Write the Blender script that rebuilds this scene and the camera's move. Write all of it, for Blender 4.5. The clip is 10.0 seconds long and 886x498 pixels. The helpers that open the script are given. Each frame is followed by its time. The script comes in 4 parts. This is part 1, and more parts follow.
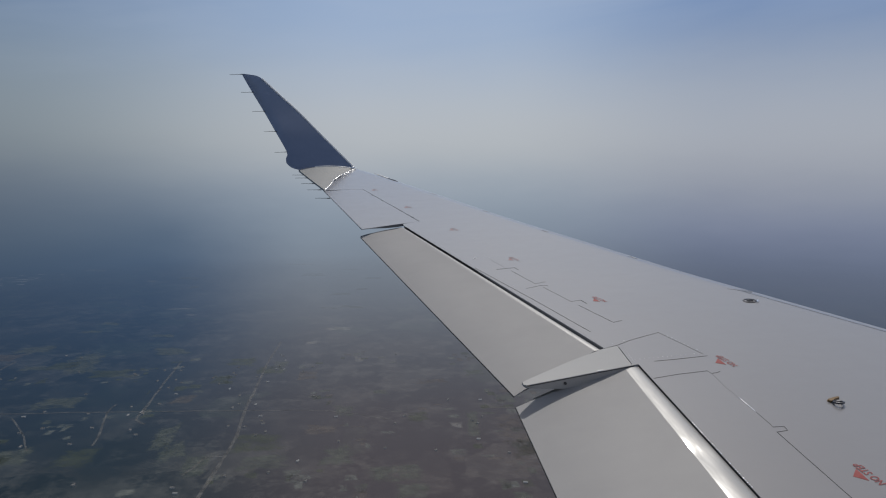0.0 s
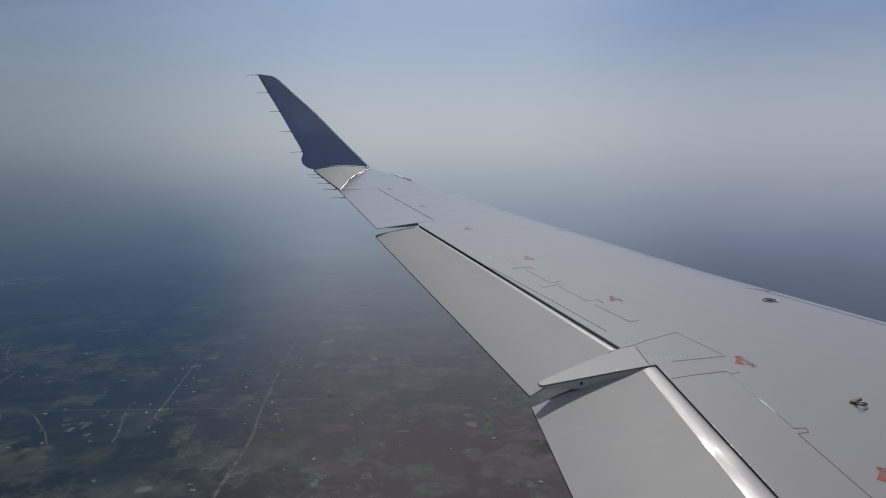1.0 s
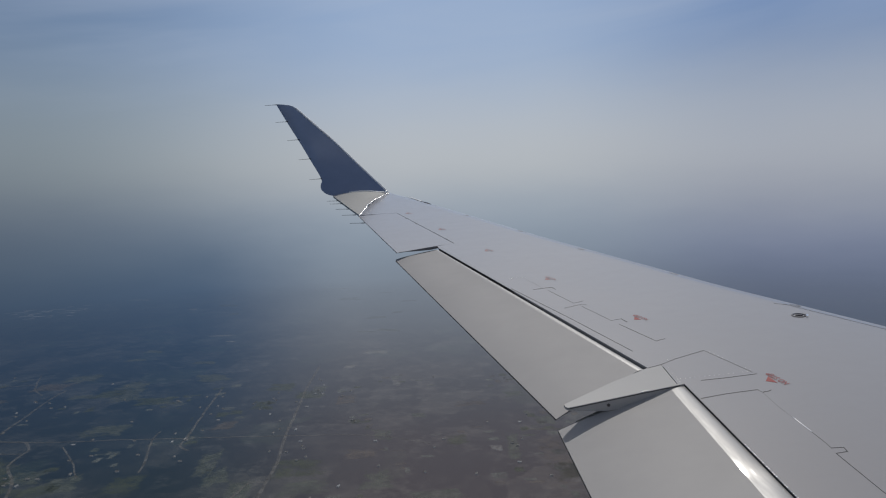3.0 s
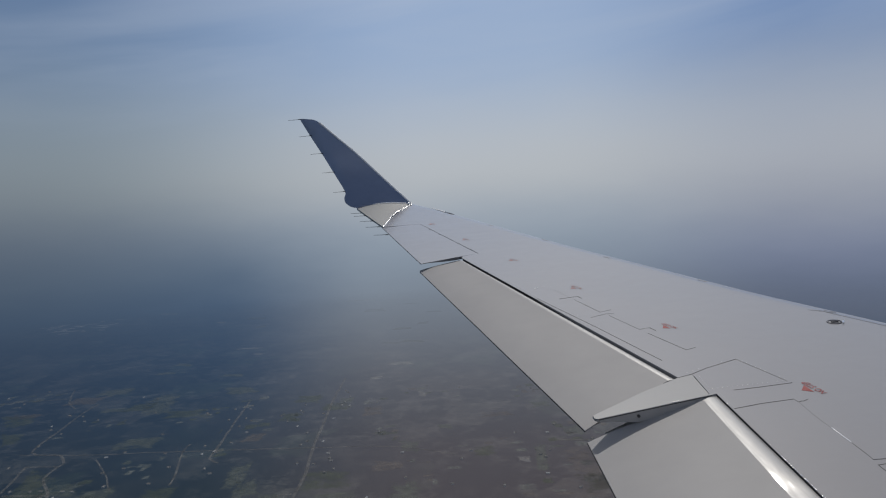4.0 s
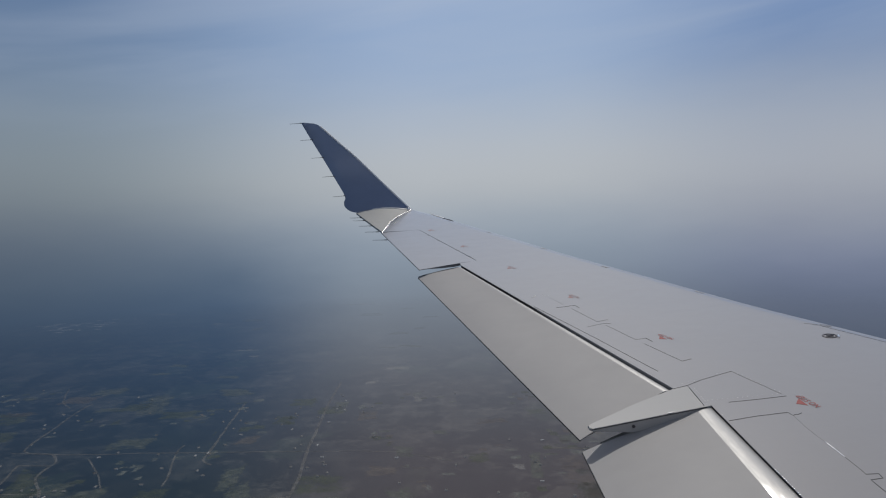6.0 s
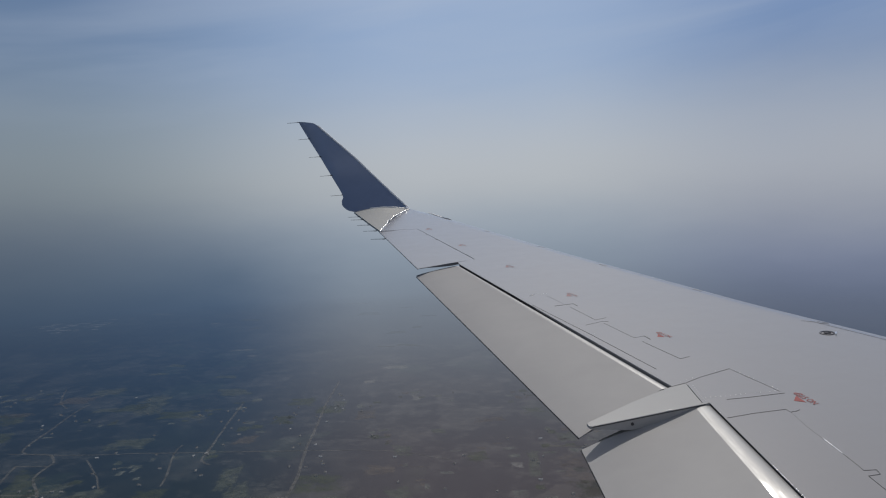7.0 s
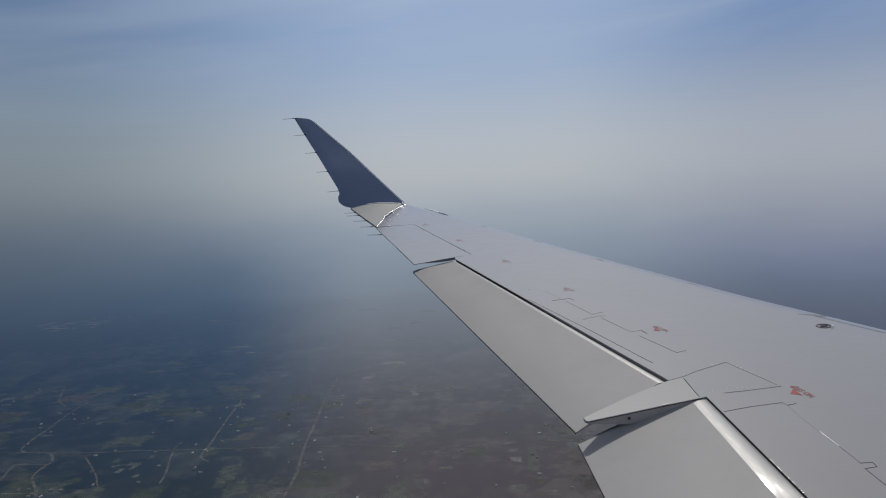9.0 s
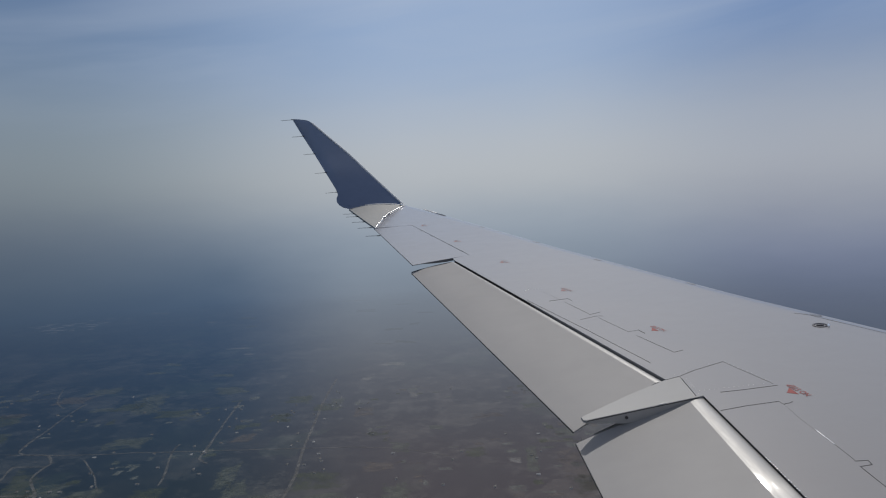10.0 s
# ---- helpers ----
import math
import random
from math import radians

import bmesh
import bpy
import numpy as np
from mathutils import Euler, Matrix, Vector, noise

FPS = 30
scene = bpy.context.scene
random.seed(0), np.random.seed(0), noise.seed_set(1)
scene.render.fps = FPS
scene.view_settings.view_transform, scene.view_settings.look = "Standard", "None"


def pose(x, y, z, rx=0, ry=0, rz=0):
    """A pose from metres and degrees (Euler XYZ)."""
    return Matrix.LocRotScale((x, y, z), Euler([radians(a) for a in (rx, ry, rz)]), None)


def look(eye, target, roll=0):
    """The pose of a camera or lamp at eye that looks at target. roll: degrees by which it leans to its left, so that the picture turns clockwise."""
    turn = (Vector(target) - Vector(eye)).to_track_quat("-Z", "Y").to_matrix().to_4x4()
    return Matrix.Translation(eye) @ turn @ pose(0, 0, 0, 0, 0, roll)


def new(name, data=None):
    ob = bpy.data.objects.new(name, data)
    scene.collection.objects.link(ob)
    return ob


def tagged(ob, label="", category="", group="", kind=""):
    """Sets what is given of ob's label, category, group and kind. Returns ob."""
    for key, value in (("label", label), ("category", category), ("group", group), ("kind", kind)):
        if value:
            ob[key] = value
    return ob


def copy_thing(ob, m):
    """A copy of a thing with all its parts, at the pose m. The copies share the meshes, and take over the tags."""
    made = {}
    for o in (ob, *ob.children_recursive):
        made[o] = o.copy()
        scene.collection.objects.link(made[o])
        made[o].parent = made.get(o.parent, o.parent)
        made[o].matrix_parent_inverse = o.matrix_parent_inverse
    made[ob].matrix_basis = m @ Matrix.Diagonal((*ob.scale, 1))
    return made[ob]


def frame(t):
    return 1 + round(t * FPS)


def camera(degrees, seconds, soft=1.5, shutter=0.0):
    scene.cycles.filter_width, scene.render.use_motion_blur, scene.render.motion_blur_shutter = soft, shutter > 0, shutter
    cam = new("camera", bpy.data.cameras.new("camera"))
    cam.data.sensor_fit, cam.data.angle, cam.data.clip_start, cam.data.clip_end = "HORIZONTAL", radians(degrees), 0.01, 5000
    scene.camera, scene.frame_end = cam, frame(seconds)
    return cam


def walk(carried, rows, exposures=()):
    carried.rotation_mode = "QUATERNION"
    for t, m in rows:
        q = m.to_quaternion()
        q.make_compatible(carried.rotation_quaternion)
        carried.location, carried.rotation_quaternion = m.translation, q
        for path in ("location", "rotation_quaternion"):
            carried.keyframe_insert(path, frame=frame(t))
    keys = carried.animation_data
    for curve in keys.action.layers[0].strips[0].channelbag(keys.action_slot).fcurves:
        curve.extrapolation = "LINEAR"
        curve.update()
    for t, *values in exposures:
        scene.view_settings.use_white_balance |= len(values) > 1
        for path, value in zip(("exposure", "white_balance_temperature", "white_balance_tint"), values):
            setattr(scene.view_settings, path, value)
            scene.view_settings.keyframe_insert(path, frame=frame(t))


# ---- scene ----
cam = camera(70.95, 10.0, soft=1.15)
# seconds, eye, turn: a passenger's camera held at a cabin window, so it hardly moves
PATH = [
    (0.0, 0.000, 0.000, 0.000, 84.00, 0.00, 0.00),
    (0.5, 0.011, 0.042, -0.020, 84.13, -0.10, 0.44),
    (1.0, -0.003, 0.010, -0.001, 83.93, 0.22, 1.34),
    (1.5, 0.001, -0.006, 0.009, 84.07, 0.32, 1.53),
    (2.0, 0.005, 0.021, -0.005, 84.62, 0.67, 1.56),
    (2.5, -0.004, 0.014, 0.001, 85.44, 1.17, 2.05),
    (4.0, -0.009, 0.033, 0.005, 87.05, 2.97, 5.15),
    (4.5, -0.008, 0.003, 0.021, 87.66, 2.84, 5.62),
    (5.0, -0.013, -0.009, 0.034, 87.64, 1.96, 5.43),
    (5.5, -0.009, 0.015, 0.017, 87.58, 1.77, 5.18),
    (7.0, -0.016, 0.009, 0.017, 87.44, 2.07, 4.82),
    (7.5, -0.010, 0.015, 0.017, 87.24, 1.62, 4.95),
    (8.0, -0.016, 0.006, 0.023, 87.13, 2.30, 4.77),
    (8.5, -0.007, 0.014, 0.019, 87.18, 2.41, 4.65),
    (9.0, -0.005, 0.025, 0.014, 87.02, 2.41, 4.59),
    (9.5, -0.012, 0.015, 0.019, 87.02, 2.52, 4.44),
    (10.0, 0.000, 0.007, 0.013, 87.10, 2.55, 4.45),
]
walk(cam, [(t, pose(x, y, z, rx, ry, rz)) for t, x, y, z, rx, ry, rz in PATH])

GROUND = -560.0          # the land lies this far below the window

# ---- sky, haze and sun ----
SUN_ELEVATION, SUN_AZIMUTH = 61.0, 13.6      # degrees; azimuth from +y towards +x


def links(tree):
    return tree.links.new


def node(tree, kind, **values):
    n = tree.nodes.new(kind)
    for key, value in values.items():
        if key in n.inputs:
            n.inputs[key].default_value = value
        else:
            setattr(n, key, value)
    return n


def ramp(tree, stops, interpolation="EASE"):
    n = tree.nodes.new("ShaderNodeValToRGB")
    n.color_ramp.interpolation = interpolation
    el = n.color_ramp.elements
    while len(el) < len(stops):
        el.new(0.5)
    for e, (p, c) in zip(el, sorted(stops)):
        e.position = p
        e.color = (c, c, c, 1) if isinstance(c, (int, float)) else (*c, 1)
    return n


def maths(tree, op, a, b=None, c=None, clamp=False):
    n = tree.nodes.new("ShaderNodeMath")
    n.operation, n.use_clamp = op, clamp
    for i, s in enumerate((a, b, c)):
        if s is None:
            continue
        if isinstance(s, (int, float)):
            n.inputs[i].default_value = s
        else:
            tree.links.new(s, n.inputs[i])
    return n.outputs[0]


def mixed(tree, fac, a, b, blend="MIX"):
    n = tree.nodes.new("ShaderNodeMix")
    n.data_type, n.blend_type = "RGBA", blend
    for sock, s in ((n.inputs[0], fac), (n.inputs[6], a), (n.inputs[7], b)):
        if isinstance(s, (int, float)):
            sock.default_value = s
        elif isinstance(s, tuple):
            sock.default_value = (*s, 1)
        else:
            tree.links.new(s, sock)
    return n.outputs[2]


def make_world():
    world = bpy.data.worlds.new("hazy_sky")
    scene.world = world
    world.use_nodes = True
    t = world.node_tree
    t.nodes.clear()
    L = links(t)
    out = t.nodes.new("ShaderNodeOutputWorld")
    bg = t.nodes.new("ShaderNodeBackground")
    sky = t.nodes.new("ShaderNodeTexSky")
    sky.sky_type, sky.sun_disc = "NISHITA", False
    sky.sun_elevation, sky.sun_rotation = radians(SUN_ELEVATION), radians(SUN_AZIMUTH)
    sky.altitude, sky.air_density, sky.dust_density, sky.ozone_density = 560, 1.0, 5.0, 0.6
    co = t.nodes.new("ShaderNodeTexCoord")
    sep = t.nodes.new("ShaderNodeSeparateXYZ")
    L(co.outputs["Generated"], sep.inputs[0])
    z = sep.outputs["Z"]
    # azimuth of the direction, degrees from +y towards +x
    az = maths(t, "MULTIPLY", maths(t, "ARCTAN2", sep.outputs["X"], sep.outputs["Y"]), 57.2958)
    # the layers of haze are a little uneven
    layer = t.nodes.new("ShaderNodeCombineXYZ")
    L(maths(t, "MULTIPLY", az, 0.05), layer.inputs[0]), L(maths(t, "MULTIPLY", z, 9.0), layer.inputs[1])
    uneven = node(t, "ShaderNodeTexNoise", Scale=2.0, Detail=3.0, Roughness=0.55)
    L(layer.outputs[0], uneven.inputs["Vector"])
    height = maths(t, "ADD", maths(t, "ADD", z, 0.4875), maths(t, "MULTIPLY", uneven.outputs[0], 0.025))
    zones = []
    for stops in (HAZE_AFT, HAZE_ABEAM, HAZE_FORE):
        r = ramp(t, stops, "B_SPLINE")
        L(height, r.inputs[0])
        zones.append(r.outputs[0])

    def step(value, low, high):
        n = node(t, "ShaderNodeMapRange", interpolation_type="SMOOTHSTEP")
        L(value, n.inputs["Value"])
        n.inputs["From Min"].default_value, n.inputs["From Max"].default_value = low, high
        return n.outputs[0]

    # window glare painted into the haze: bluer aft, browner abeam; change sharper low down
    lean = maths(t, "ADD", az, maths(t, "MULTIPLY", uneven.outputs[0], 3.0))
    wide = step(az, -31.0, -7.0)
    sharp, soft = step(lean, -24.5, -9.0), step(az, -38.0, -6.0)
    aft = maths(t, "ADD", maths(t, "MULTIPLY", sharp, maths(t, "SUBTRACT", 1.0, step(z, -0.10, 0.06))), maths(t, "MULTIPLY", soft, step(z, -0.10, 0.06)))
    near = step(z, -0.33, -0.20)
    aft = maths(t, "ADD", maths(t, "MULTIPLY", aft, near), maths(t, "MULTIPLY", wide, maths(t, "SUBTRACT", 1.0, near)))
    haze = mixed(t, aft, zones[0], zones[1])
    haze = mixed(t, step(az, 4.0, 26.0), haze, zones[2])
    # dimmed far round towards the tail
    deep = maths(t, "SUBTRACT", 0.32, maths(t, "MULTIPLY", step(z, -0.06, 0.12), 0.16))
    tail_dim = maths(t, "ADD", maths(t, "MULTIPLY", maths(t, "SUBTRACT", step(az, -46.0, -18.0), 1.0), deep), 1.01)
    grey = t.nodes.new("ShaderNodeCombineColor")
    for k in range(3):
        L(tail_dim, grey.inputs[k])
    haze = mixed(t, 1.0, haze, grey.outputs[0], "MULTIPLY")
    # thin streaks of high cloud
    flat = t.nodes.new("ShaderNodeCombineXYZ")
    L(maths(t, "MULTIPLY", az, 0.018), flat.inputs[0])
    L(maths(t, "ADD", maths(t, "MULTIPLY", z, 7.0), maths(t, "MULTIPLY", az, -0.012)), flat.inputs[1])
    cloud = node(t, "ShaderNodeTexNoise", Scale=1.6, Detail=4.0, Roughness=0.5, Distortion=0.4)
    L(flat.outputs[0], cloud.inputs["Vector"])
    wisps = ramp(t, [(0.35, 0.0), (0.75, 1.0)])
    L(cloud.outputs[0], wisps.inputs[0])
    above = node(t, "ShaderNodeMapRange", interpolation_type="SMOOTHSTEP")
    L(z, above.inputs["Value"])
    above.inputs["From Min"].default_value, above.inputs["From Max"].default_value = 0.08, 0.30
    wisp = maths(t, "MULTIPLY", maths(t, "MULTIPLY", wisps.outputs[0], above.outputs[0]), 0.32)
    haze = mixed(t, wisp, haze, (0.44, 0.50, 0.60))
    # clear air overhead
    over = node(t, "ShaderNodeMapRange", interpolation_type="SMOOTHSTEP")
    L(z, over.inputs["Value"])
    over.inputs["From Min"].default_value, over.inputs["From Max"].default_value = 0.48, 0.85
    dim = mixed(t, 1.0, sky.outputs[0], (1.03 * SKY, SKY, 0.90 * SKY), "MULTIPLY")
    L(mixed(t, over.outputs[0], haze, dim), bg.inputs[0])
    L(bg.outputs[0], out.inputs[0])


SKY = 0.035
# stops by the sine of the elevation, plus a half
# haze colours, painted below the horizon too, to show through the land
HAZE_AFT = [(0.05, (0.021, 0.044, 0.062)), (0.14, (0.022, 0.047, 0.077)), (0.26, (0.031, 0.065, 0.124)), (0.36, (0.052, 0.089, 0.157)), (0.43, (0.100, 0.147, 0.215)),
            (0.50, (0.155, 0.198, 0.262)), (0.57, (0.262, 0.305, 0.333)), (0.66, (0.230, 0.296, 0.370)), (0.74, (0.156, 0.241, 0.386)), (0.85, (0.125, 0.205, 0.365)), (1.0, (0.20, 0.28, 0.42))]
# top stops abeam and fore are raised to brighten the far wing's reflections
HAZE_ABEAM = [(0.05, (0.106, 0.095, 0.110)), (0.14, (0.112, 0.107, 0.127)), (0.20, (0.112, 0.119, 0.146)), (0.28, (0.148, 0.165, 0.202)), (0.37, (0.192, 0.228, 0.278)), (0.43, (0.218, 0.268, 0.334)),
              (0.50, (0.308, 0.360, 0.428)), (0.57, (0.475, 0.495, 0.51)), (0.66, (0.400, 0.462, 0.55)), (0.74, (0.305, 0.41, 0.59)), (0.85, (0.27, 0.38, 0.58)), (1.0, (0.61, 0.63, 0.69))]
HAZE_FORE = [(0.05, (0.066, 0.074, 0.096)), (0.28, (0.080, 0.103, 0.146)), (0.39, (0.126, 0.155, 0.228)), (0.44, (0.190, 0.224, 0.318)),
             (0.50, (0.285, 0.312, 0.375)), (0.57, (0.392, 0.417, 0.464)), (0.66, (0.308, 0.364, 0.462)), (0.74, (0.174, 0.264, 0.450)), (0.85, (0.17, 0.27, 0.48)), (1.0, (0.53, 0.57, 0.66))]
make_world()

sun = bpy.data.lights.new("sun", "SUN")
sun.energy, sun.angle, sun.color = 1.78, radians(0.6), (1.0, 0.965, 0.91)
sun_ob = new("sun", sun)
el, az = radians(SUN_ELEVATION), radians(SUN_AZIMUTH)
sun_ob.matrix_world = look((60 * math.cos(el) * math.sin(az), 60 * math.cos(el) * math.cos(az), 60 * math.sin(el)), (0, 0, 0))


# ---- materials ----
def principled(name, color, rough=0.5, metal=0.0, coat=0.0, spec=0.5):
    m = bpy.data.materials.new(name)
    m.use_nodes = True
    b = m.node_tree.nodes["Principled BSDF"]
    b.inputs["Base Color"].default_value = (*color, 1)
    b.inputs["Roughness"].default_value = rough
    b.inputs["Metallic"].default_value = metal
    b.inputs["Coat Weight"].default_value = coat
    b.inputs["Coat Roughness"].default_value = 0.12
    b.inputs["Specular IOR Level"].default_value = spec
    return m, m.node_tree, b


def paint(name, color, rough, stain=0.06, coat=0.0, scale=1.0, streak=1.6):
    """Aircraft paint: faint stains, rain streaks along the airflow and small waves in the skin."""
    m, t, b = principled(name, color, rough, coat=coat)
    L = links(t)
    co = t.nodes.new("ShaderNodeTexCoord")
    mp = node(t, "ShaderNodeMapping")
    mp.inputs["Scale"].default_value = (1.0, streak, 1.0)
    L(co.outputs["Object"], mp.inputs[0])
    big = node(t, "ShaderNodeTexNoise", Scale=0.9 * scale, Detail=5.0, Roughness=0.6)
    fine = node(t, "ShaderNodeTexNoise", Scale=5.0 * scale, Detail=6.0, Roughness=0.65)
    grain = node(t, "ShaderNodeTexNoise", Scale=240.0, Detail=2.0)
    L(mp.outputs[0], big.inputs["Vector"]), L(mp.outputs[0], fine.inputs["Vector"]), L(co.outputs["Object"], grain.inputs["Vector"])
    amount = maths(t, "MULTIPLY", maths(t, "ADD", maths(t, "MULTIPLY", big.outputs[0], 0.6), maths(t, "MULTIPLY", fine.outputs[0], 0.4)), 1.0)
    r = ramp(t, [(0.30, 0.0), (0.75, 1.0)], "LINEAR")
    L(amount, r.inputs[0])
    dirt = tuple(c * (1 - 2.2 * stain) for c in color)
    L(mixed(t, r.outputs[0], color, dirt), b.inputs["Base Color"])
    L(maths(t, "ADD", maths(t, "MULTIPLY", r.outputs[0], 0.12), rough), b.inputs["Roughness"])
    wave = node(t, "ShaderNodeTexNoise", Scale=2.2, Detail=1.0)
    L(co.outputs["Object"], wave.inputs["Vector"])
    bump = node(t, "ShaderNodeBump", Strength=0.025, Distance=0.02)
    L(wave.outputs[0], bump.inputs["Height"])
    bump2 = node(t, "ShaderNodeBump", Strength=0.03, Distance=0.001)
    L(grain.outputs[0], bump2.inputs["Height"]), L(bump.outputs[0], bump2.inputs["Normal"])
    L(bump2.outputs[0], b.inputs["Normal"])
    return m


def metal(name, color, rough, along=(1.0, 1.0, 1.0), coat=0.0, metallic=1.0):
    m, t, b = principled(name, color, rough, metallic, coat)
    L = links(t)
    co = t.nodes.new("ShaderNodeTexCoord")
    mp = node(t, "ShaderNodeMapping")
    mp.inputs["Scale"].default_value = along
    L(co.outputs["Object"], mp.inputs[0])
    n = node(t, "ShaderNodeTexNoise", Scale=6.0, Detail=7.0, Roughness=0.7)
    L(mp.outputs[0], n.inputs["Vector"])
    r = ramp(t, [(0.3, max(0.05, rough - 0.05)), (0.7, rough + 0.07)], "LINEAR")
    L(n.outputs[0], r.inputs[0]), L(r.outputs[0], b.inputs["Roughness"])
    L(mixed(t, n.outputs[0], color, tuple(c * 0.86 for c in color)), b.inputs["Base Color"])
    bump = node(t, "ShaderNodeBump", Strength=0.02, Distance=0.004)
    L(n.outputs[0], bump.inputs["Height"]), L(bump.outputs[0], b.inputs["Normal"])
    return m


WING_GREY = paint("wing_grey_paint", (0.269, 0.264, 0.277), 0.32, 0.035, coat=1.0)
WING_GREY.node_tree.nodes["Principled BSDF"].inputs["Coat Roughness"].default_value = 0.16
FLAP_GREY = paint("flap_grey_paint", (0.366, 0.358, 0.360), 0.66, 0.035, coat=0.12)
FLAP_GREY.node_tree.nodes["Principled BSDF"].inputs["Coat Roughness"].default_value = 0.42
FAIRING_GREY = paint("fairing_grey_paint", (0.318, 0.318, 0.322), 0.36, 0.035, coat=0.5)
TIP_GREY = paint("tip_primer_grey", (0.36, 0.365, 0.36), 0.45, 0.04)
NAVY = paint("navy_blue_paint", (0.172, 0.222, 0.340), 0.42, 0.10, coat=0.9, streak=2.0)
BARE = metal("bare_polished_aluminium", (0.362, 0.363, 0.369), 0.50, (10.0, 1.2, 10.0), 0.8, 0.42)
BARE.node_tree.nodes["Principled BSDF"].inputs["Coat Roughness"].default_value = 0.13
BRIGHT = metal("bright_edge_metal", (0.93, 0.93, 0.93), 0.26)
# near-white, hardly metallic: the edge highlight is put into its colour
PALE_EDGE = metal("pale_edge_metal", (0.92, 0.92, 0.92), 0.45, metallic=0.15)
COVE = paint("dark_cove_shade", (0.035, 0.033, 0.035), 0.7, 0.2)
SEAM = paint("seam_sealant", (0.07, 0.07, 0.075), 0.7, 0.2)
RIB = paint("dull_grey_rib", (0.19, 0.19, 0.197), 0.6, 0.2)
FAINT = paint("faint_seam_filler", (0.30, 0.30, 0.31), 0.6, 0.2)
PINK = paint("worn_red_stencil", (0.41, 0.225, 0.228), 0.6, 0.18, scale=8.0, streak=1.0)
RED = paint("faded_red_stencil", (0.38, 0.075, 0.072), 0.6, 0.18, scale=8.0, streak=1.0)
BRASS = metal("tarnished_brass", (0.24, 0.17, 0.10), 0.4)
DARK = metal("dark_anodised_metal", (0.10, 0.10, 0.11), 0.4)
BLACK = paint("black_wick_edge_shade", (0.02, 0.02, 0.022), 0.6, 0.2)
WHITE = paint("white_fuselage_paint", (0.72, 0.72, 0.72), 0.35, 0.04, coat=0.2)
BEAD = paint("white_sealant", (0.85, 0.85, 0.84), 0.25, 0.05, coat=0.5)
LENS = principled("smoked_lamp_glass", (0.03, 0.03, 0.035), 0.08, 0.0, 0.5)[0]


# ---- mesh helpers ----
def mesh_of(name, bm, material, smooth=False, sharp=35):
    bmesh.ops.recalc_face_normals(bm, faces=bm.faces)
    me = bpy.data.meshes.new(name)
    for f in bm.faces:
        f.smooth = smooth
    if smooth:
        for e in bm.edges:
            if len(e.link_faces) == 2 and e.calc_face_angle(0) > radians(sharp):
                e.smooth = False
    bm.to_mesh(me)
    bm.free()
    if material:
        me.materials.append(material)
    return me


def part(name, bm, material, parent, label="", smooth=False, sharp=35):
    ob = new(name, mesh_of(name, bm, material, smooth, sharp))
    ob.parent = parent
    return tagged(ob, label)


def loft(rings, closed=True, caps=True):
    """A skin through rings of equal length."""
    bm = bmesh.new()
    rows = [[bm.verts.new(p) for p in ring] for ring in rings]
    k = len(rows[0])
    for a, b in zip(rows, rows[1:]):
        for i in range(k if closed else k - 1):
            j = (i + 1) % k
            vs = [a[i], a[j], b[j], b[i]]
            if len({tuple(round(c, 6) for c in v.co) for v in vs}) >= 3:
                try:
                    bm.faces.new(vs)
                except ValueError:
                    pass
    if caps and closed:
        bm.faces.new(rows[0])
        bm.faces.new(rows[-1])
    bmesh.ops.remove_doubles(bm, verts=bm.verts, dist=1e-5)
    return bm


def lerp(a, b, k):
    return tuple(p + (q - p) * k for p, q in zip(a, b)) if isinstance(a, tuple) else a + (b - a) * k


def along(stops, y):
    """Piecewise linear value at y of (y, value) stops."""
    if y <= stops[0][0]:
        return stops[0][1]
    for (a, p), (b, q) in zip(stops, stops[1:]):
        if y <= b:
            return lerp(p, q, (y - a) / max(b - a, 1e-9))
    return stops[-1][1]


def prism(outline, z0, z1, bevel=0.0):
    """A flat piece with that outline (x, y), from z0 up to z1; either may be a function of (x, y)."""
    low = z0 if callable(z0) else lambda x, y: z0
    high = z1 if callable(z1) else lambda x, y: z1
    bm = loft([[(x, y, low(x, y)) for x, y in outline], [(x, y, high(x, y)) for x, y in outline]])
    if bevel:
        bmesh.ops.bevel(bm, geom=list(bm.edges), offset=bevel, segments=2, affect="EDGES")
    return bm


def strip(points, width, z, height=0.002):
    """A thin raised bead along a line of (x, y) points."""
    bm = bmesh.new()
    for (ax, ay), (bx, by) in zip(points, points[1:]):
        d = Vector((bx - ax, by - ay)).normalized()
        s = Vector((-d.y, d.x)) * width / 2
        a, b = Vector((ax, ay)) - d * width * 0.3, Vector((bx, by)) + d * width * 0.3
        za, zb = (z(ax, ay), z(bx, by)) if callable(z) else (z, z)
        q = [(a + s, za), (a - s, za), (b - s, zb), (b + s, zb)]
        lo = [bm.verts.new((p.x, p.y, h - 0.002)) for p, h in q]
        hi = [bm.verts.new((p.x, p.y, h + height)) for p, h in q]
        bm.faces.new(hi)
        for i in range(4):
            bm.faces.new((lo[i], lo[(i + 1) % 4], hi[(i + 1) % 4], hi[i]))
    return bm


def rod(a, b, r0, r1, sides=6):
    a, b = Vector(a), Vector(b)
    d = (b - a).normalized()
    s = d.orthogonal().normalized()
    t = d.cross(s)
    ring = lambda c, r: [c + (s * math.cos(2 * math.pi * i / sides) + t * math.sin(2 * math.pi * i / sides)) * r for i in range(sides)]
    return loft([ring(a, r0), ring(b, r1)])


# ---- the wing: x towards the nose, y along the span, z square to the upper skin ----
wing = tagged(new("aeroplane_wing"), "light grey jet airliner wing with drooped flaps and navy winglet", "wing")
